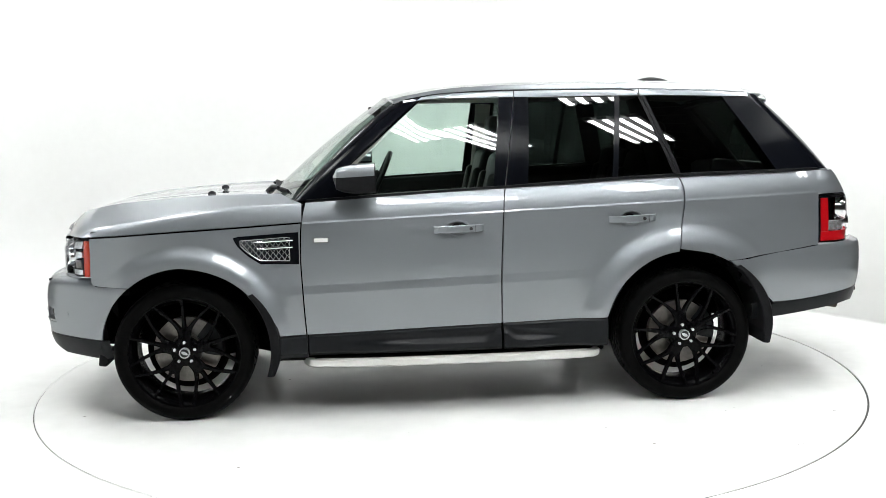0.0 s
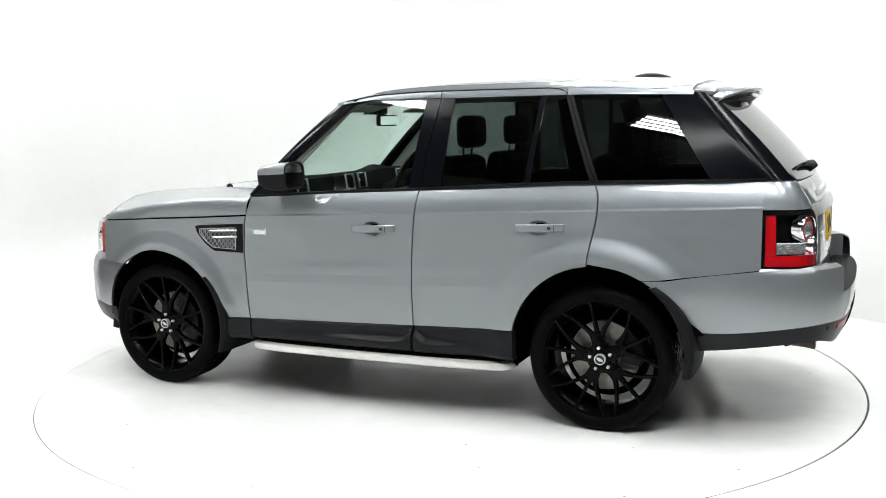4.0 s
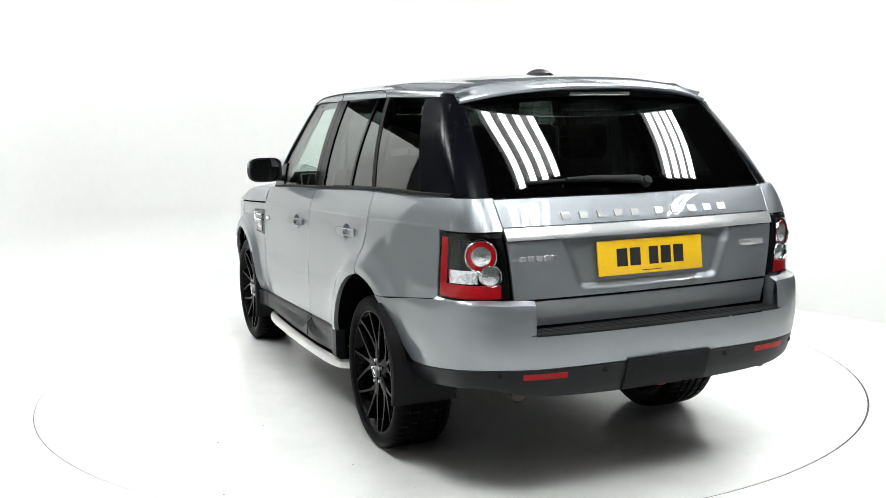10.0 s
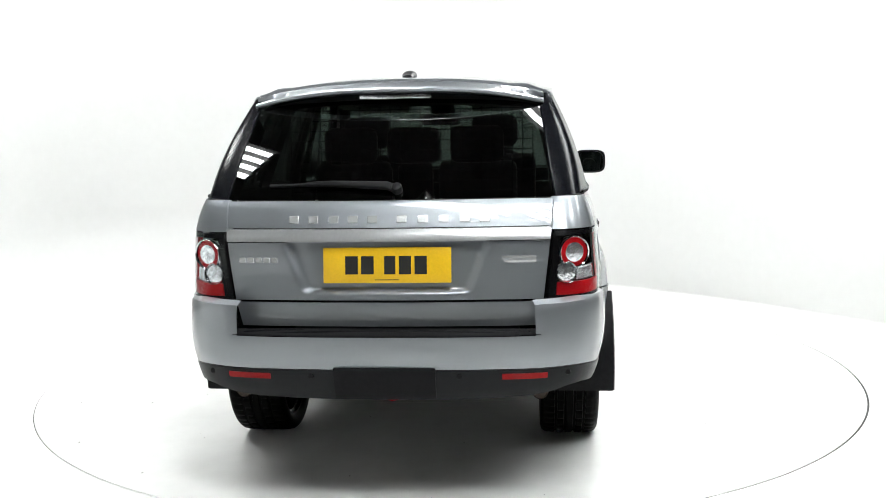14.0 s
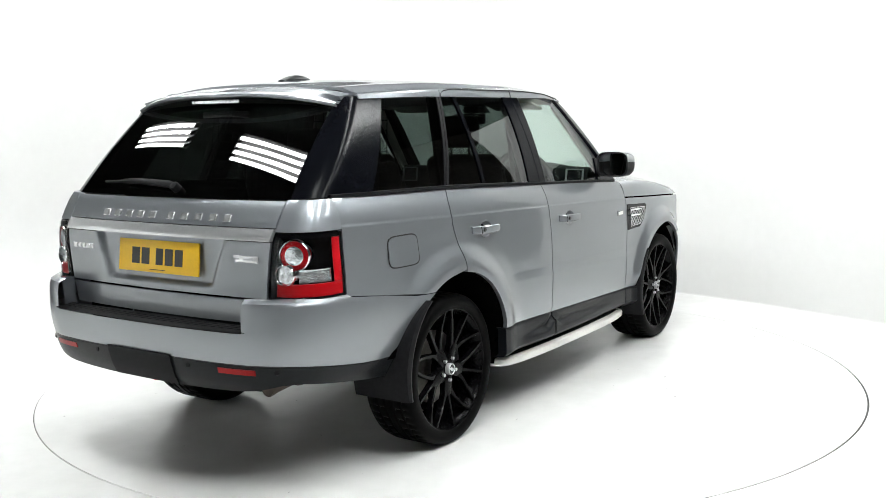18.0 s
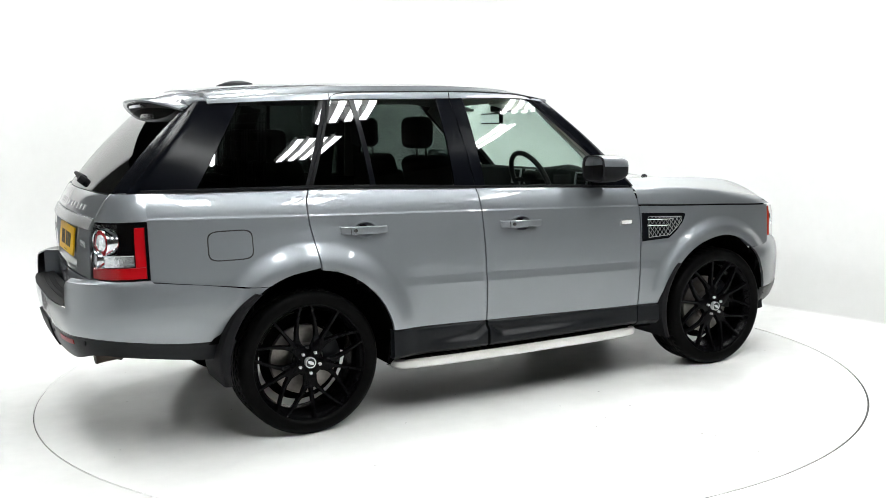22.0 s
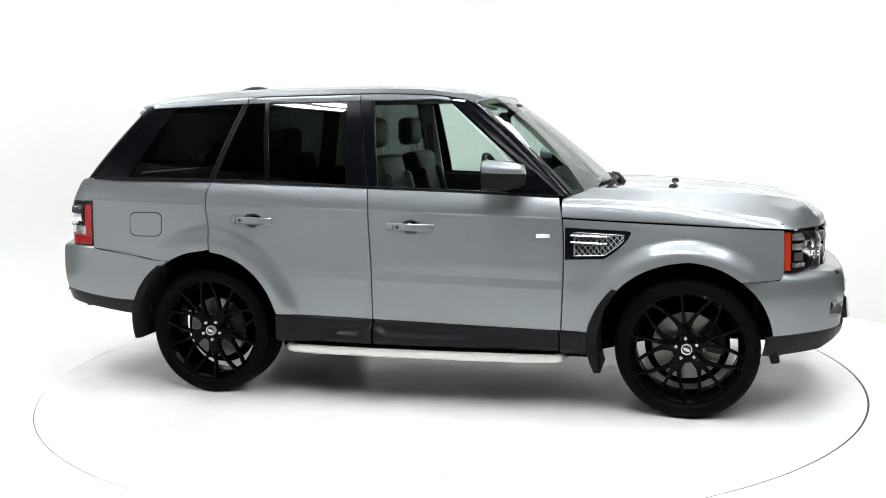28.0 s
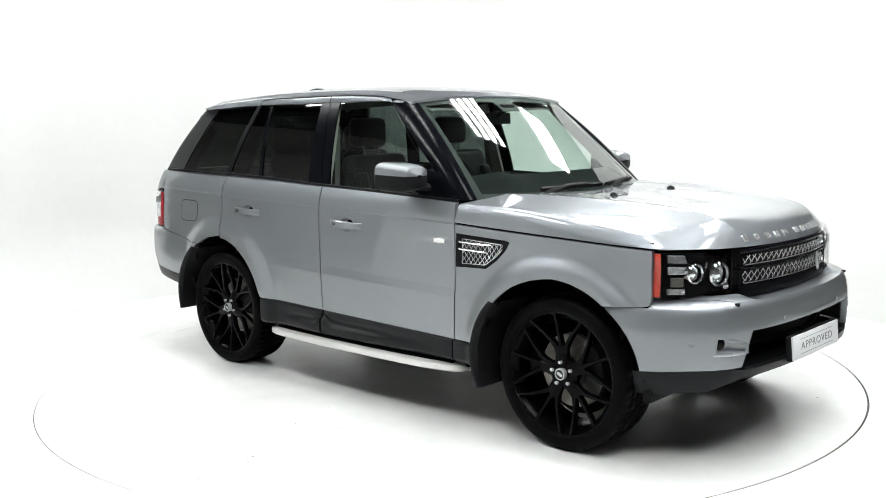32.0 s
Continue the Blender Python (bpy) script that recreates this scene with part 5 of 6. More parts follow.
def handle(x0, x1, zc):
    """Door handle: a bowed grip bar with a lock barrel, over a dark scooped cup."""
    xm = (x0 + x1) / 2 + 0.006
    g = []
    for r, out in ((0.0, -0.040), (0.35, -0.038), (0.6, -0.031), (0.8, -0.019), (0.9, -0.008), (0.96, 0.0002), (1.0, 0.0014), (1.2, 0.0012), (1.22, -0.001)):
        row = []
        for a in np.linspace(0, 2 * math.pi, 41):
            x, z = xm + 0.058 * r * math.cos(a), zc + 0.0385 * r * math.sin(a)
            row.append(surf_pt(x, z, out))
        g.append(row)
    cup = sheet(np.array(g))
    out = []
    xs = np.linspace(x0, x1, 22)
    for i, x in enumerate(xs):
        k = (x - x0) / (x1 - x0)
        lift = 0.006 + 0.030 * math.sin(math.pi * min(1, max(0, k))) ** 0.45
        h = 0.0185 + 0.002 * math.sin(math.pi * k)
        zc2 = zc + (xm - x) * 0.03
        b = surf_pt(x, zc2)
        out.append([b + np.array((0, o, h * q)) for o, q in ((lift - 0.016, -0.8), (lift - 0.006, -1), (lift, -0.8), (lift + 0.002, 0), (lift, 0.8), (lift - 0.006, 1), (lift - 0.016, 0.8), (lift - 0.016, -0.8))])
    g = np.array(out)
    v, f = sheet(g)
    f.append(tuple(range(8)))
    f.append(tuple(range((len(xs) - 1) * 8, len(xs) * 8)))
    grip = (v, f)
    xl = x0 + 0.070
    lock = on_normal(lathe([(0.0005, 0.003), (0.009, 0.003), (0.010, -0.004)], 16, "z"), surf_pt(xl, zc + 0.002, 0.0362), (0, 1, 0))
    seam = [tuple(surf_pt(x0 + 0.045, zc + q * 0.018, 0.0315 + 0.003 * (1 - abs(q)))) for q in (-1, -0.5, 0, 0.5, 1)]
    line = tube(seam, 0.0016, 6)
    return cup, grip, lock, line


for doors, x0, x1, zc in ((front_doors, -0.247, 0.020, 1.006), (rear_doors, -1.194, -0.936, 1.035)):
    for (s, word), door in zip(SIDES, doors):
        cup, grip, lock, line = handle(x0, x1, zc)
        fx = (lambda p: p) if s > 0 else flipped
        part("handle_cup", fx(cup), PAINT, door)
        part("door_handle", fx(grip), PAINT, door, "grey painted grip handle")
        part("door_lock", fx(lock), INK, door)
        part("handle_seam", fx(line), INK, door)

# fuel flap, on the right only
def flap_grid(x0, x1, z0, z1, r, out, n=24):
    """A rounded rectangle on the body side."""
    cx, cz, hx, hz = (x0 + x1) / 2, (z0 + z1) / 2, (x1 - x0) / 2, (z1 - z0) / 2
    rows = []
    for k in np.linspace(0, 1, 7):
        row = []
        for a in np.linspace(0, 2 * math.pi, 65):
            c, sn = math.cos(a), math.sin(a)
            p = 5.0
            q = (abs(c) ** p + abs(sn) ** p) ** (-1 / p)
            x, z = cx + hx * k * c * q, cz + hz * k * sn * q
            row.append(surf_pt(x, z, out))
        rows.append(row)
    return np.array(rows)


part("fuel_flap_gap", flipped(sheet(flap_grid(-1.870, -1.648, 0.932, 1.079, 0.03, 0.0015))), INK, quarters[1])
part("fuel_flap", flipped(sheet(flap_grid(-1.8640, -1.6540, 0.9380, 1.0730, 0.03, 0.0032), (0, -0.003, 0))), PAINT, quarters[1], "grey painted fuel filler flap")

# side vents in the wings
def vent_z(x):
    lo = float(np.interp(x, [0.745, 0.945, 1.010, 1.066, 1.086], [0.840, 0.846, 0.890, 0.945, 0.985]))
    hi = float(np.interp(x, [0.745, 1.060, 1.086], [1.011, 0.994, 0.987]))
    return lo, hi


def vent_sheet(inset, out, x0=0.742, x1=1.084, nx=30, nz=10):
    g = []
    for x in np.linspace(x0 + inset, x1 - inset * 2.0, nx):
        lo, hi = vent_z(x)
        lo, hi = lo + inset, hi - inset
        g.append([surf_pt(x, lo + (hi - lo) * k, out) for k in np.linspace(0, 1, nz)])
    return sheet(np.array(g), (0, -0.01, 0))


def honeycomb(x0, x1, zf, pt, cell=0.030, row=0.018, rad=0.0017):
    """Interlaced wavy wires clipped between two heights."""
    pieces = []
    zmin, zmax = min(zf(x)[0] for x in (x0, (x0 + x1) / 2, x1)), max(zf(x)[1] for x in (x0, x1))
    n = int((zmax - zmin) / row) + 2
    for k in range(n):
        zc = zmin + k * row
        run = []
        for x in np.arange(x0, x1 + 1e-6, cell / 8):
            z = zc + (row * 0.5) * math.sin(2 * math.pi * x / cell + math.pi * (k % 2))
            lo, hi = zf(x)
            if lo < z < hi:
                run.append(pt(x, z))
            else:
                if len(run) > 2:
                    pieces.append(tube(run, rad, 5, False))
                run = []
        if len(run) > 2:
            pieces.append(tube(run, rad, 5, False))
    return joined(*pieces)


for (s, word), wing in zip(SIDES, front_wings):
    fx = (lambda p: p) if s > 0 else flipped
    vent = part("side_vent", fx(vent_sheet(0.0, 0.004)), DARK_GLOSS, wing, "gloss black wing vent with silver mesh and two blades")
    inner = lambda x: (vent_z(x)[0] + 0.020, vent_z(x)[1] - 0.022)
    part("vent_mesh", fx(honeycomb(0.790, 1.045, inner, lambda x, z: surf_pt(x, z, 0.0075))), SILVER, vent, "silver wire mesh")
    rim = [surf_pt(x, inner(x)[0], 0.008) for x in np.linspace(0.79, 1.048, 24)] + [surf_pt(x, inner(x)[1], 0.008) for x in np.linspace(1.048, 0.79, 20)]
    part("vent_rim", fx(tube(rim + rim[:1], 0.0022, 6)), SILVER, vent)
    for za, zb, xe in ((0.972, 0.966, 0.978), (0.936, 0.929, 0.962)):
        part("vent_blade", fx(tube([surf_pt(0.772, za, 0.012), surf_pt(0.85, za - 0.002, 0.016), surf_pt(0.92, zb, 0.014), surf_pt(xe, zb - 0.001, 0.008)], [0.0062, 0.0068, 0.006, 0.0025], 10)), CHROME, vent, "bright silver blade")
for (s, word), door in zip(SIDES, front_doors):
    fx = (lambda p: p) if s > 0 else flipped
    g = np.array([[surf_pt(x, z, 0.005) for z in (0.950, 0.965, 0.980)] for x in np.linspace(0.580, 0.668, 6)])
    m = part("side_marker", fx(sheet(g, (0, -0.006, 0))), SILVER, door, "small white side marker lamp")
    g = np.array([[surf_pt(x, z, 0.0062) for z in (0.955, 0.965, 0.975)] for x in np.linspace(0.588, 0.660, 6)])
    part("marker_lens", fx(sheet(g)), MARKER_WHITE, m)


# door mirrors
def mirror_shell(top):
    g = []
    for k in np.linspace(0, 1, 14):
        x = 0.332 + 0.215 * k
        f_ = (1 - max(0, k - 0.15) ** 3.2 * 0.95) if k < 1 else 0.02
        f_ = max(0.03, f_)
        cy, cz = 0.985 - 0.012 * k, 1.300 - 0.010 * k
        row = []
        for a in np.linspace(0, math.pi, 21) if top else np.linspace(math.pi, 2 * math.pi, 21):
            c, sn = math.cos(a), math.sin(a)
            q = (abs(c) ** 3.6 + abs(sn) ** 3.6) ** (-1 / 3.6)
            hh = 0.062 if top else 0.092
            row.append((x, cy + 0.103 * f_ ** 0.6 * c * q, cz + 0.010 + hh * f_ ** 0.7 * sn * q))
        g.append(row)
    return sheet(np.array(g), None, False)


for (s, word), door in zip(SIDES, front_doors):
    fx = (lambda p: p) if s > 0 else flipped
    m = part("door_mirror", fx(mirror_shell(False)), BLACK_PLASTIC, CAR, "door mirror, grey cap over black housing")
    part("mirror_cap", fx(mirror_shell(True)), PAINT, m, "grey painted mirror cap")
    ring = []
    for r, xo in ((1.0, 0.332), (0.985, 0.326), (0.90, 0.328), (0.88, 0.338)):
        ring.append([(xo, 0.985 + 0.103 * r * math.cos(a) * (abs(math.cos(a)) ** 3.6 + abs(math.sin(a)) ** 3.6) ** (-1 / 3.6), 1.288 + (0.084 if math.sin(a) > 0 else 0.070) * r * math.sin(a) * (abs(math.cos(a)) ** 3.6 + abs(math.sin(a)) ** 3.6) ** (-1 / 3.6)) for a in np.linspace(0, 2 * math.pi, 41)])
    part("mirror_rim", fx(sheet(np.array(ring), None, True)), BLACK_PLASTIC, m)
    gl = []
    for r in (0.0, 0.5, 0.86):
        row = []
        for a in np.linspace(0, 2 * math.pi, 41):
            c, sn = math.cos(a), math.sin(a)
            q = (abs(c) ** 3.6 + abs(sn) ** 3.6) ** (-1 / 3.6)
            row.append((0.366 - 0.30 * 0.103 * r * c * q, 0.985 + 0.103 * r * c * q, 1.288 + (0.084 if sn > 0 else 0.070) * r * sn * q))
        gl.append(row)
    part("mirror_glass", fx(sheet(np.array(gl), None, True)), MIRROR, m)
    part("mirror_arm", fx(tube([(0.47, 0.835, 1.232), (0.455, 0.88, 1.236), (0.44, 0.93, 1.245)], [0.04, 0.034, 0.032], 14, True, 0.55)), BLACK_PLASTIC, m)

# ---- roof fin, washer jets, front wipers ----
fin = []
for k in np.linspace(0, 1, 12):
    x = -1.345 - 0.20 * k
    h = 0.030 * math.sin(math.pi * min(1, 0.12 + 0.80 * k)) ** 0.8
    w = 0.036 * (0.35 + 0.65 * math.sin(math.pi * (0.12 + 0.72 * k)))
    zb = float(ROOF_C(x)) - 0.004
    fin.append([(x, w * math.cos(a), zb + h * math.sin(a) ** 0.8 + 0.002) for a in np.linspace(0, math.pi, 13)])
part("roof_aerial", sheet(np.array(fin), (0, 0, -0.01), True), CLADDING, CAR, "low dark grey shark-fin aerial")
for y in (0.286, -0.286):
    jet = []
    for k in np.linspace(0, 1, 7):
        jet.append([(1.300 - 0.045 * k, y + 0.014 * math.cos(a) * math.sin(math.pi * (0.15 + 0.7 * k)), 1.176 + 0.024 * math.sin(a) * math.sin(math.pi * (0.2 + 0.6 * k))) for a in np.linspace(0, math.pi, 9)])
    part("washer_jet", sheet(np.array(jet), (0, 0, -0.008), True), BLACK_PLASTIC, CAR, "small black washer jet on the bonnet")


def ws_at(q, t, lift=0.0):
    p = ws_low(np.array(q)) + (ws_high(np.array(q)) - ws_low(np.array(q))) * t + np.array((0.014, 0, 0.014)) * math.sin(math.pi * t) * (1 - 0.6 * q * q)
    return p + np.array((0.62, 0, 0.78)) * lift


for q0, q1, q2 in ((-0.52, -0.05, 0.18), (0.22, 0.62, 0.80)):
    w = part("windscreen_wiper", bar([ws_at(q0, -0.03, 0.012), ws_at(q0 + 0.03, 0.0, 0.035), ws_at((q0 + q1) / 2, 0.035, 0.045), ws_at(q1, 0.05, 0.035)], [0.034, 0.028, 0.020, 0.014], 0.018, (0.62, 0, 0.78)), BLACK_PLASTIC, CAR, "black windscreen wiper, parked")
    part("wiper_blade", bar([ws_at(q0 + 0.02, 0.055, 0.014), ws_at((q0 + q2) / 2, 0.06, 0.018), ws_at(q2, 0.055, 0.014)], 0.013, 0.022, (0.62, 0, 0.78)), BLACK_PLASTIC, w)
    part("wiper_pivot", on_normal(lathe([(0.0005, 0.03), (0.016, 0.028), (0.02, 0.018), (0.02, -0.03)], 18, "z"), tuple(ws_at(q0, -0.03, 0.01)), (0.62, 0, 0.78)), BLACK_PLASTIC, w)


# ---- front: lamps, grille, letters, plate ----
HEAD_X, HEAD_Y = 1.848, 0.475


def head_place(q, z, inset=0.0):
    """Front corner: q 0 at the wing, 1 at the grille."""
    z = np.asarray(z, float)
    ys = side_y(HEAD_X, z) - inset
    xr = 2.058 - inset - 0.03 * step(0.93, 0.99, z)
    a = np.asarray(q, float) * math.pi / 2
    return np.stack([HEAD_X + (xr - HEAD_X) * np.sin(a) ** 1.08, HEAD_Y + (ys - HEAD_Y) * np.cos(a) ** 0.95, z + 0 * a], -1)


def head_z(q):
    return float(np.interp(q, [0, 0.5, 1], [0.787, 0.785, 0.790])), float(np.interp(q, [0, 0.3, 0.7, 1], [0.992, 0.990, 0.982, 0.968]))


def head_patch(q0, q1, k0, k1, inset, nq=16, nz=8):
    g = []
    for q in np.linspace(q0, q1, nq):
        lo, hi = head_z(q)
        g.append([head_place(q, lo + (hi - lo) * k, inset) for k in np.linspace(k0, k1, nz)])
    return sheet(np.array(g), (-0.01, -0.006, 0), False)


def front_disc(y, z, r, depth, out):
    """Place on the headlamp at half-width y, facing ahead and a little outwards."""
    q = 0.5
    lo, hi = 0.0, 1.0
    for _ in range(30):
        q = (lo + hi) / 2
        if head_place(q, z)[1] > y:
            lo = q
        else:
            hi = q
    return Vector(head_place(q, z, out)), Vector((0.93, 0.36, 0.0)).normalized()


for s, word in SIDES:
    def put(name, piece, mat, parent, label=""):
        return part(name, piece if s > 0 else flipped(piece), mat, parent, label)
    h = put("headlamp", head_patch(0.004, 0.99, 0.01, 0.99, 0.045, 24, 10), LAMP_DARK, CAR, "black headlamp with round projectors and orange indicator")
    put("headlamp_lens", head_patch(0.004, 0.99, 0.012, 0.985, 0.002, 24, 10), GLASS_LENS, h, "clear headlamp cover")
    put("indicator", head_patch(0.02, 0.115, 0.03, 0.97, 0.010, 6, 8), LENS_ORANGE, h, "orange indicator lens")
    put("bright_insert", head_patch(0.20, 0.44, 0.76, 0.93, 0.034, 8, 5), LENS_WHITE, h)
    put("bright_insert", head_patch(0.20, 0.44, 0.52, 0.68, 0.030, 8, 5), LENS_WHITE, h)
    put("bright_insert", head_patch(0.20, 0.42, 0.08, 0.20, 0.030, 8, 4), LENS_WHITE, h)
    put("bright_insert", head_patch(0.24, 0.40, 0.24, 0.44, 0.036, 8, 4), STEEL, h)
    for yy, zz, r in ((0.735, 0.892, 0.045), (0.588, 0.878, 0.056)):
        place, n = front_disc(yy, zz, r, 0.03, 0.03)
        put("projector_ring", on_normal(lathe([(r * 0.80, 0.006), (r * 0.86, 0.016), (r, 0.010), (r, -0.03), (r * 0.8, -0.03)], 40, "z"), place, n), CHROME, h, "chrome ring")
        put("projector", on_normal(lathe([(0.0005, 0.006), (r * 0.4, 0.002), (r * 0.72, -0.008), (r * 0.82, -0.02)], 32, "z"), place, n), LENS_WHITE, h)
    place, n = front_disc(0.520, 0.82, 0.02, 0.03, 0.03)
    put("small_lamp", on_normal(lathe([(0.0005, 0.008), (0.012, 0.006), (0.017, 0.0), (0.018, -0.02)], 20, "z"), place, n), CHROME, h)


def grille_x(y):
    return 2.122 - 0.25 * (np.asarray(y, float) ** 2)


def grille_pt(y, z, out=0.0):
    return np.array((float(grille_x(y)) + out - 0.05 * max(0, z - 0.93) + 0.02 * max(0, 0.85 - z), y, z))


g = np.array([[grille_pt(y, z, -0.035) for z in np.linspace(0.735, 0.985, 6)] for y in np.linspace(-0.475, 0.475, 31)])
grille = part("grille", sheet(g, None, False), BLACK_PLASTIC, CAR, "black grille with two bands of silver mesh")
for z0, z1 in ((0.760, 0.812), (0.887, 0.902), (0.962, 0.978)):
    g = np.array([[grille_pt(y, z0, -0.03), grille_pt(y, z0, 0.004), grille_pt(y, (z0 + z1) / 2, 0.010), grille_pt(y, z1, 0.004), grille_pt(y, z1, -0.03)] for y in np.linspace(-0.470, 0.470, 31)])
    part("grille_bar", sheet(g, None, False), DARK_GLOSS, grille, "gloss black grille bar")
for z0, z1 in ((0.822, 0.884), (0.906, 0.956)):
    part("grille_mesh", honeycomb(-0.445, 0.445, lambda y: (z0 + 0.004, z1 - 0.002), lambda y, z: grille_pt(y, z, 0.0), 0.044, 0.019, 0.0024), SILVER, grille, "silver woven mesh")
    part("grille_trim", tube([grille_pt(y, z0 + 0.003, 0.008) for y in np.linspace(-0.445, 0.445, 25)], 0.0035, 6), CHROME, grille, "bright trim line")
for s in (1, -1):
    e = np.array([[(float(grille_x(0.465)) + 0.004 - d, 0.468 + 0.012 * k, z) for k in (0, 1)] for z, d in ((0.74, 0.0), (0.85, 0.0), (0.97, 0.004))])
    part("grille_side", sheet(e, None, False) if s > 0 else flipped(sheet(e, None, False)), DARK_GLOSS, grille)
em = on_normal(moved(lathe([(0.0005, 0.006), (0.026, 0.005), (0.031, 0.0), (0.031, -0.006)], 28, "z"), Matrix.Diagonal((0.75, 1.55, 1, 1))), tuple(grille_pt(0.30, 0.845, 0.012)), (0.96, 0.2, 0.05))
part("grille_emblem", em, SILVER, grille, "oval silver emblem")


def bonnet_front(y, z):
    """Place on the bonnet's front face at that half-width and height."""
    vq = y / 0.852
    for _ in range(6):
        lo, hi = 0.6, 1.0
        for _ in range(30):
            m = (lo + hi) / 2
            if bonnet_place(np.array(m), np.array(vq))[2] > z:
                lo = m
            else:
                hi = m
        p = bonnet_place(np.array(lo), np.array(vq))
        vq *= y / p[1] if abs(p[1]) > 1e-4 else 1
    return p


for y in [-0.395 + 0.0825 * k for k in range(5)] + [0.058 + 0.0835 * k for k in range(5)]:
    a, b = bonnet_front(y, 1.005), bonnet_front(y, 1.038)
    c, d = (a + b) / 2, b - a
    tilt = math.degrees(math.atan2(d[0], d[2]))
    turn = math.degrees(math.atan2(-2 * 0.16 * y, 1))
    part("bonnet_letter", moved(block(-0.003, 0.006, -0.021, 0.021, -0.016, 0.016, 0.0015, 1), Matrix.Translation(tuple(c)) @ pose(0, 0, 0, 0, 0, -turn * -1) @ pose(0, 0, 0, 0, tilt, 0)), SILVER, CAR, "raised silver letter mark")

fp = part("front_plate", moved(block(-0.006, 0.006, -0.262, 0.262, -0.056, 0.056, 0.003), pose(2.236, 0, 0.506, 0, -4, 0)), PLATE_WHITE, CAR, "white dealer plate with grey lettering")
for z in (0.034, -0.036):
    part("plate_line", moved(block(0.0055, 0.0068, -0.19, 0.19, z - 0.001, z + 0.001, 0), pose(2.236, 0, 0.506, 0, -4, 0)), INK_GREY, fp)


def lettering(text, height, width):
    """Lettering of the built-in font as a flat mesh in y and z, facing ahead."""
    cu = bpy.data.curves.new("lettering", "FONT")
    cu.body, cu.align_x, cu.align_y, cu.extrude = text, "CENTER", "CENTER", 0.008
    cu.space_character = 1.15
    tmp = new("lettering", cu)
    me = tmp.to_mesh()
    co = np.array([v.co for v in me.vertices])
    f = [tuple(p.vertices) for p in me.polygons]
    tmp.to_mesh_clear()
    bpy.data.objects.remove(tmp)
    bpy.data.curves.remove(cu)
    sp = co.max(0) - co.min(0)
    co = (co - (co.max(0) + co.min(0)) / 2)
    return [(0.0062 + (0.0006 if z > 0 else -0.0006), x * width / sp[0], y * height / sp[1]) for x, y, z in co], f


part("plate_text", moved(lettering("APPROVED", 0.036, 0.36), pose(2.236, 0, 0.506, 0, -4, 0)), INK_GREY, fp, "grey capital lettering")
part("plate_holder", moved(block(-0.03, -0.004, -0.268, 0.268, -0.060, 0.060, 0.004), pose(2.236, 0, 0.506, 0, -4, 0)), BLACK_PLASTIC, fp)
for z in (0.535, 0.60):
    part("intake_bar", tube([(2.13 - 0.13 * (y / 0.55) ** 2, y, z) for y in np.linspace(-0.56, 0.56, 17)], 0.016, 8, True, 0.5), BLACK_PLASTIC, CAR)

# fog lamps in scooped recesses, parking sensors, towing cap
for s, word in SIDES:
    def put(name, piece, mat, parent, label=""):
        return part(name, piece if s > 0 else flipped(piece), mat, parent, label)

    def on_bumper(y, z, out=0.0):
        p = FB.place(FB.at_y(y), z, FB_PROF)
        q = FB.place(FB.at_y(y) + 0.01, z, FB_PROF)
        t = Vector(q - p).normalized()
        n = Vector((t.y, -t.x, 0))
        if n.x < 0:
            n = -n
        return np.array(Vector(p) + n * out), n

    g = []
    for k in np.linspace(0, 1, 22):
        y = 0.718 - 0.152 * k
        lo, hi = 0.532 + 0.004 * k, 0.628 - 0.052 * k ** 1.4
        deep = 0.034 * math.sin(math.pi * min(1, 0.12 + 0.88 * k)) ** 0.35 * (1 - k) ** 0.5
        g.append([on_bumper(y, lo + (hi - lo) * q, 0.003 - (deep + 0.004 if 0.07 < q < 0.93 else 0) * (1 - abs(2 * q - 1.1) ** 4))[0] for q in np.linspace(0, 1, 15)])
    fog = put("fog_recess", sheet(np.array(g), None, False), PAINT, front_bumper, "scooped painted fog lamp recess")
    place, n = on_bumper(0.698, 0.588, -0.012)
    put("fog_lamp", on_normal(lathe([(0.0005, 0.006), (0.010, 0.005), (0.022, 0.002), (0.027, -0.008)], 28, "z"), tuple(place), n), LAMP_DARK, fog, "round clear fog lamp")
    for y, z in ((0.775, 0.585), (0.30, 0.66)):
        place, n = on_bumper(y, z, 0.0)
        put("parking_sensor", on_normal(lathe([(0.0005, 0.003), (0.010, 0.003), (0.012, 0.0)], 18, "z"), tuple(place), n), PAINT, front_bumper)
place = FB.place(-FB.at_y(0.60), 0.752, FB_PROF)
part("washer_cap", moved(block(-0.012, 0.012, -0.02, 0.02, -0.006, 0.008, 0.003), pose(float(place[0]) - 0.01, float(place[1]), 0.752, 0, 0, 20)), BLACK_PLASTIC, front_bumper)
place = FB.place(FB.at_y(0.60), 0.752, FB_PROF)
part("washer_cap", moved(block(-0.012, 0.012, -0.02, 0.02, -0.006, 0.008, 0.003), pose(float(place[0]) - 0.01, float(place[1]), 0.752, 0, 0, -20)), BLACK_PLASTIC, front_bumper)


# ---- cabin ----
def cushion(x0, x1, y0, y1, z0, z1, r=0.045):
    return block(x0, x1, y0, y1, z0, z1, r, 4)


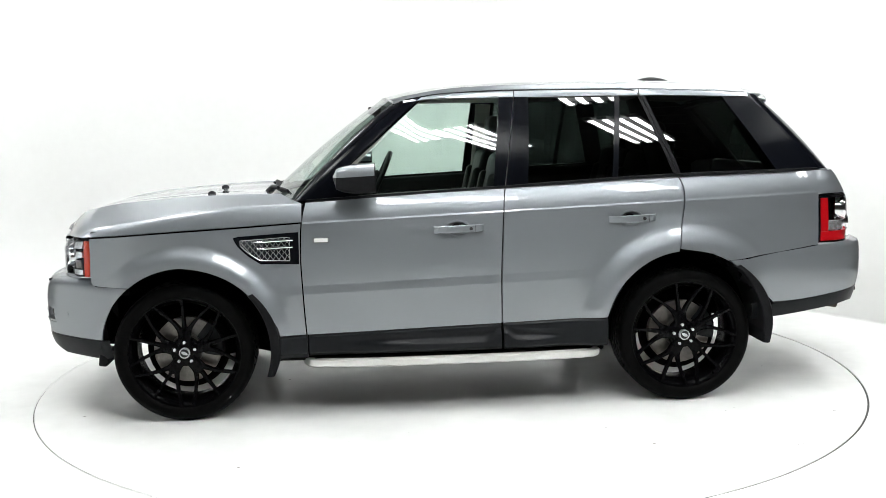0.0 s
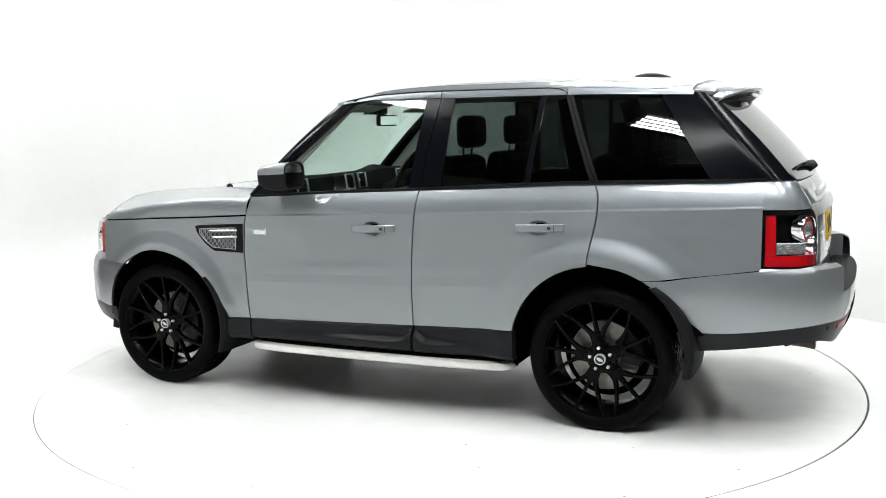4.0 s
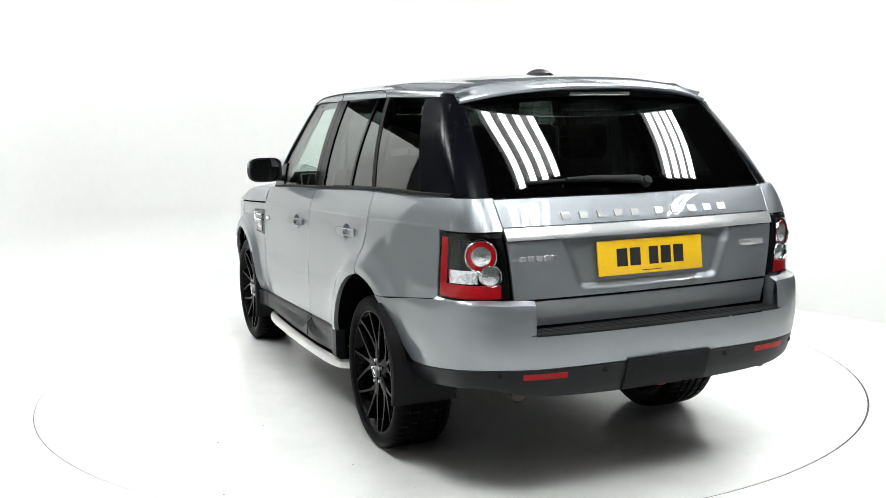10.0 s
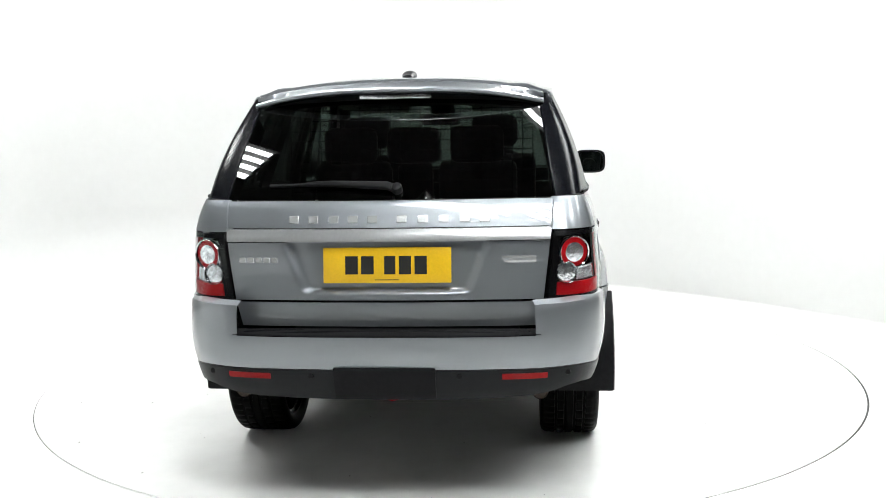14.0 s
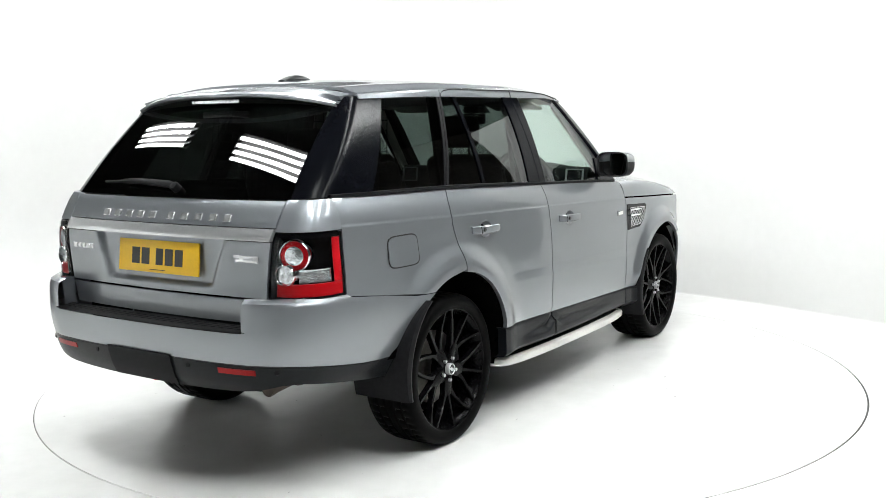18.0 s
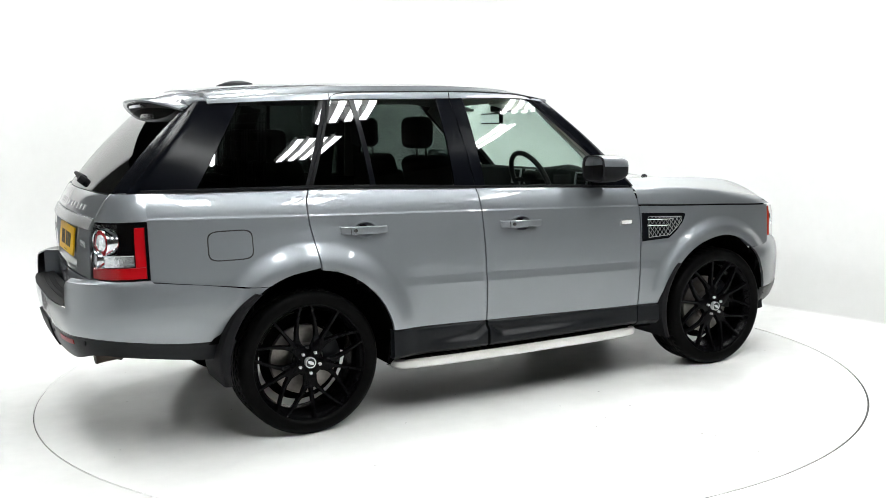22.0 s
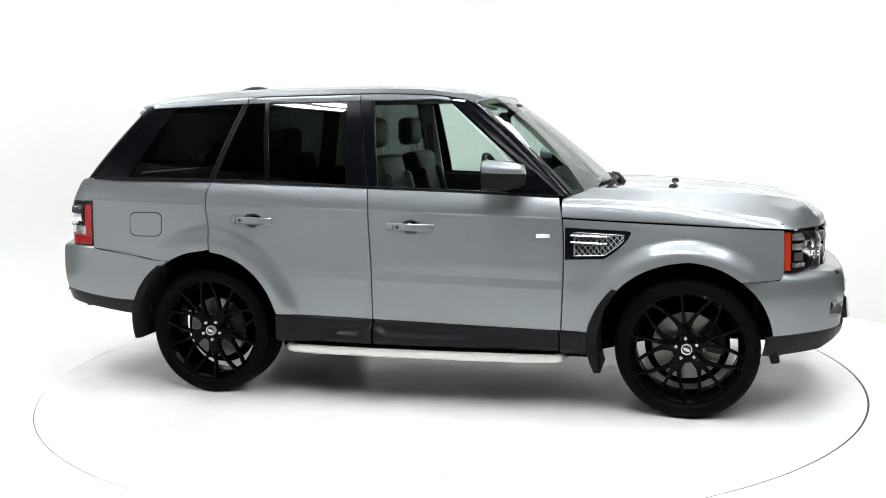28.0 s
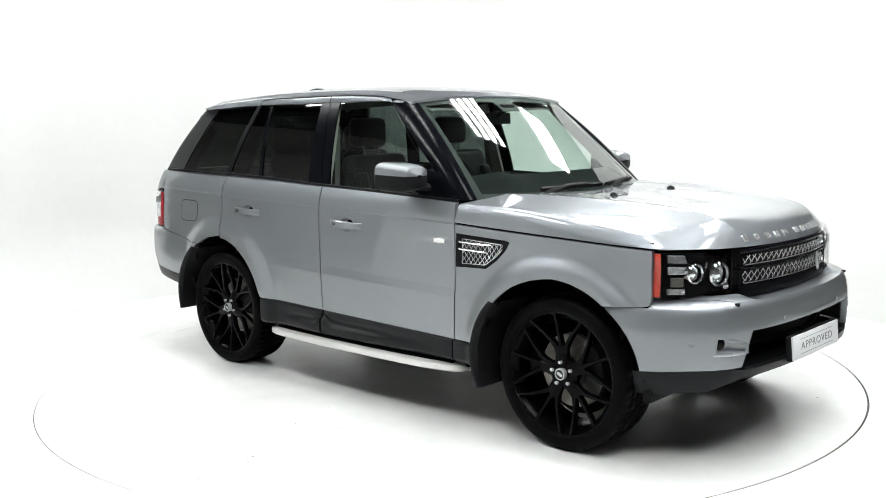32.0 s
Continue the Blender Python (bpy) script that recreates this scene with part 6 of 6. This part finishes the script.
def car_seat(y, x, back=0.0, wide=0.50, head=True):
    seat = part("front_seat" if x > -0.6 else "rear_seat", cushion(x - 0.05, x + 0.46, y - wide / 2, y + wide / 2, 0.66, 0.82), LEATHER, CAR, "black leather car seat with headrest")
    bk = moved(cushion(-0.07, 0.06, -wide / 2 + 0.01, wide / 2 - 0.01, 0.0, 0.62, 0.05), Matrix.Translation((x - 0.02, y, 0.78)) @ pose(0, 0, 0, 0, -14, 0))
    part("backrest", bk, LEATHER, seat)
    for s in (1, -1):
        bo = moved(cushion(-0.02, 0.09, -0.045, 0.045, 0.06, 0.50, 0.03), Matrix.Translation((x - 0.02, y + s * (wide / 2 - 0.06), 0.78)) @ pose(0, 0, 0, 0, -14, 0))
        part("side_bolster", bo, LEATHER, seat)
    hz = 1.425 if x > -0.6 else 1.37
    hx = x - 0.215
    part("headrest", cushion(hx - 0.055, hx + 0.05, y - 0.135, y + 0.135, hz, hz + 0.185, 0.045), LEATHER, seat)
    for s in (1, -1):
        part("headrest_post", tube([(hx + 0.02, y + s * 0.06, hz + 0.03), (hx + 0.03, y + s * 0.06, hz - 0.07)], 0.007, 8), CHROME, seat)


for y in (0.38, -0.38):
    car_seat(y, -0.27)
for y in (0.32, -0.32):
    car_seat(y, -1.13, wide=0.42)
car_seat(0.0, -1.13, wide=0.20)

dash = []
for k in np.linspace(-1, 1, 33):
    y = 0.74 * k
    hump = 0.035 * math.exp(-((y + 0.40) / 0.17) ** 2)
    row = [(0.93 - 0.14 * k * k, y, 1.150), (0.80 - 0.08 * k * k, y, 1.168), (0.66, y, 1.222 + hump), (0.58, y, 1.258 + hump), (0.535, y, 1.266 + hump * 0.6), (0.505, y, 1.25 + hump * 0.4), (0.485, y, 1.16), (0.48, y, 0.98), (0.55, y, 0.80)]
    dash.append(row)
dash = part("dashboard", sheet(np.array(dash), (0, 0, -0.02), True), CABIN, CAR, "dark dashboard with silver-framed air vents")
for y, w in ((0.655, 0.13), (-0.655, 0.13), (0.08, 0.11), (-0.08, 0.11)):
    fr_ = moved(joined(block(-0.006, 0.006, -w / 2, w / 2, 0.042, 0.052, 0.003), block(-0.006, 0.006, -w / 2, w / 2, -0.052, -0.042, 0.003), block(-0.006, 0.006, -w / 2, -w / 2 + 0.012, -0.05, 0.05, 0.003), block(-0.006, 0.006, w / 2 - 0.012, w / 2, -0.05, 0.05, 0.003)), pose(0.484, y, 1.205, 0, 10, 0))
    part("air_vent", fr_, SILVER, dash, "silver-framed air vent")
    for z in (-0.025, 0, 0.025):
        part("vent_slat", moved(block(-0.004, 0.004, -w / 2 + 0.012, w / 2 - 0.012, z - 0.003, z + 0.003, 0.001, 1), pose(0.487, y, 1.205, 0, 10, 0)), BLACK_PLASTIC, dash)
part("centre_console", joined(cushion(-0.25, 0.50, -0.13, 0.13, 0.55, 0.86, 0.03), moved(cushion(-0.03, 0.03, -0.14, 0.14, 0.0, 0.30, 0.02), pose(0.50, 0, 0.80, 0, 20, 0))), CABIN, CAR)

rimp = [(0.0, 0.188 * math.cos(a), 0.188 * math.sin(a)) for a in np.linspace(0, 2 * math.pi, 41)]
sw = Matrix.Translation((0.285, -0.40, 1.205)) @ pose(0, 0, 0, 0, -24, 0)
wheel_ = part("steering_wheel", moved(tube(rimp, 0.0165, 10, False), sw), LEATHER, CAR, "black leather steering wheel on the right")
part("wheel_boss", moved(block(-0.01, 0.05, -0.075, 0.075, -0.065, 0.05, 0.02, 3), sw), CABIN, wheel_)
for a in (0, 180, 262, 278):
    part("wheel_spoke", moved(bar([(0, 0.06 * math.cos(radians(a)), 0.05 * math.sin(radians(a))), (0, 0.18 * math.cos(radians(a)), 0.18 * math.sin(radians(a)))], 0.026, 0.014, (-1, 0, 0)), sw), SILVER if a > 200 else CABIN, wheel_)
part("steering_column", tube([(0.30, -0.40, 1.20), (0.52, -0.40, 1.10)], 0.04, 14), CABIN, wheel_)
mr = part("inside_mirror", block(0.235, 0.265, -0.125, 0.125, 1.555, 1.625, 0.012, 3), BLACK_PLASTIC, CAR, "black rear-view mirror on the windscreen")
part("mirror_glass", block(0.2325, 0.2345, -0.115, 0.115, 1.563, 1.617, 0), MIRROR, mr)
part("mirror_stalk", tube([(0.26, 0, 1.60), (0.33, 0, 1.655)], 0.02, 10), BLACK_PLASTIC, mr)
part("sensor_pod", block(0.27, 0.35, -0.06, 0.06, 1.63, 1.675, 0.012, 3), BLACK_PLASTIC, mr)

xs = np.linspace(0.22, -1.86, 30)
hl = np.array([[(x, q * (CABIN_TOP(x) - 0.045), min(ROOF_E(x), 1.73) - 0.030 + 0.022 * (1 - q * q)) for q in np.linspace(-1, 1, 17)] for x in xs])
part("headliner", sheet(hl, None, False), HEADLINER, CAR, "pale cloth headliner")
for y in (0.38, -0.38):
    part("sun_visor", moved(block(-0.075, 0.075, -0.17, 0.17, -0.007, 0.007, 0.005), pose(0.17, y, 1.665, 0, 15, 0)), HEADLINER, CAR, "pale folded sun visor")
xs = np.linspace(-1.95, 0.72, 40)
trim = np.array([[(x, CABIN_LOW(x) - 0.02, BELT(x) - 0.002), (x, CABIN_LOW(x) - 0.08, BELT(x) - 0.008), (x, CABIN_LOW(x) - 0.11, BELT(x) - 0.05), (x, CABIN_LOW(x) - 0.12, 0.6 if x > -0.84 else 0.90)] for x in xs])
both("door_inner_trim", sheet(trim, None, False), CABIN)
part("cabin_floor", joined(block(-0.86, 0.86, -0.80, 0.80, 0.52, 0.60, 0.01), block(-2.2, -0.86, -0.53, 0.53, 0.57, 0.63, 0.01)), CABIN, CAR)
part("load_cover", block(-2.15, -1.36, -0.70, 0.70, 1.095, 1.110, 0.004), CABIN, CAR, "dark load cover behind the rear seats")
part("firewall", block(0.72, 0.80, -0.72, 0.72, 0.55, 1.14, 0.01), CABIN, CAR)


def strip(path, w, name, mat, thick=0.01, label=""):
    both(name, bar(path, w, thick, (0, -1, 0)), mat, None, label)


strip([(-0.415, cabin_y(-0.40, 1.22) - 0.055, 1.20), (-0.45, cabin_y(-0.45, 1.69) - 0.045, 1.69)], 0.10, "pillar_trim", HEADLINER, 0.02, "pale inner pillar trim")
strip([(-1.27, cabin_y(-1.30, 1.25) - 0.05, 1.24), (-1.15, cabin_y(-1.16, 1.69) - 0.05, 1.69)], 0.12, "pillar_trim", CABIN, 0.02)
strip([(-2.00, cabin_y(-2.0, 1.28) - 0.06, 1.27), (-1.79, cabin_y(-1.79, 1.60) - 0.06, 1.60)], 0.20, "pillar_trim", CABIN, 0.02)
strip([(0.64, cabin_y(0.64, 1.2) - 0.05, 1.19), (0.15, cabin_y(0.12, 1.68) - 0.045, 1.675)], 0.07, "pillar_trim", HEADLINER, 0.02, "pale inner pillar trim")
strip([(-0.40, 0.735, 0.95), (-0.415, 0.70, 1.30), (-0.43, 0.675, 1.56)], 0.045, "seat_belt", BELT_FABRIC, 0.003, "grey seat belt webbing")

guard = []
gxp = -1.46
for y in np.arange(-0.60, 0.601, 0.05):
    guard.append(tube([(gxp - 0.03, y, 1.12), (gxp, y, 1.66 - 0.03 * (y / 0.6) ** 2)], 0.0026, 5, False))
for z in np.arange(1.14, 1.66, 0.05):
    guard.append(tube([(gxp - 0.03 + 0.03 * (z - 1.12) / 0.54, -0.60, z), (gxp - 0.03 + 0.03 * (z - 1.12) / 0.54, 0.60, z)], 0.0026, 5, False))
part("cargo_guard", joined(*guard), BLACK_PLASTIC, CAR, "black wire cargo guard behind the rear seats")


def motions():
    times = [k * 1.0 for k in range(33)]
    walk(CAR, [(t, pose(0, 0, 0, 0, 0, heading(t))) for t in times])
    walk(TURNTABLE, [(t, pose(0, 0, 0, 0, 0, heading(t))) for t in times])


motions()
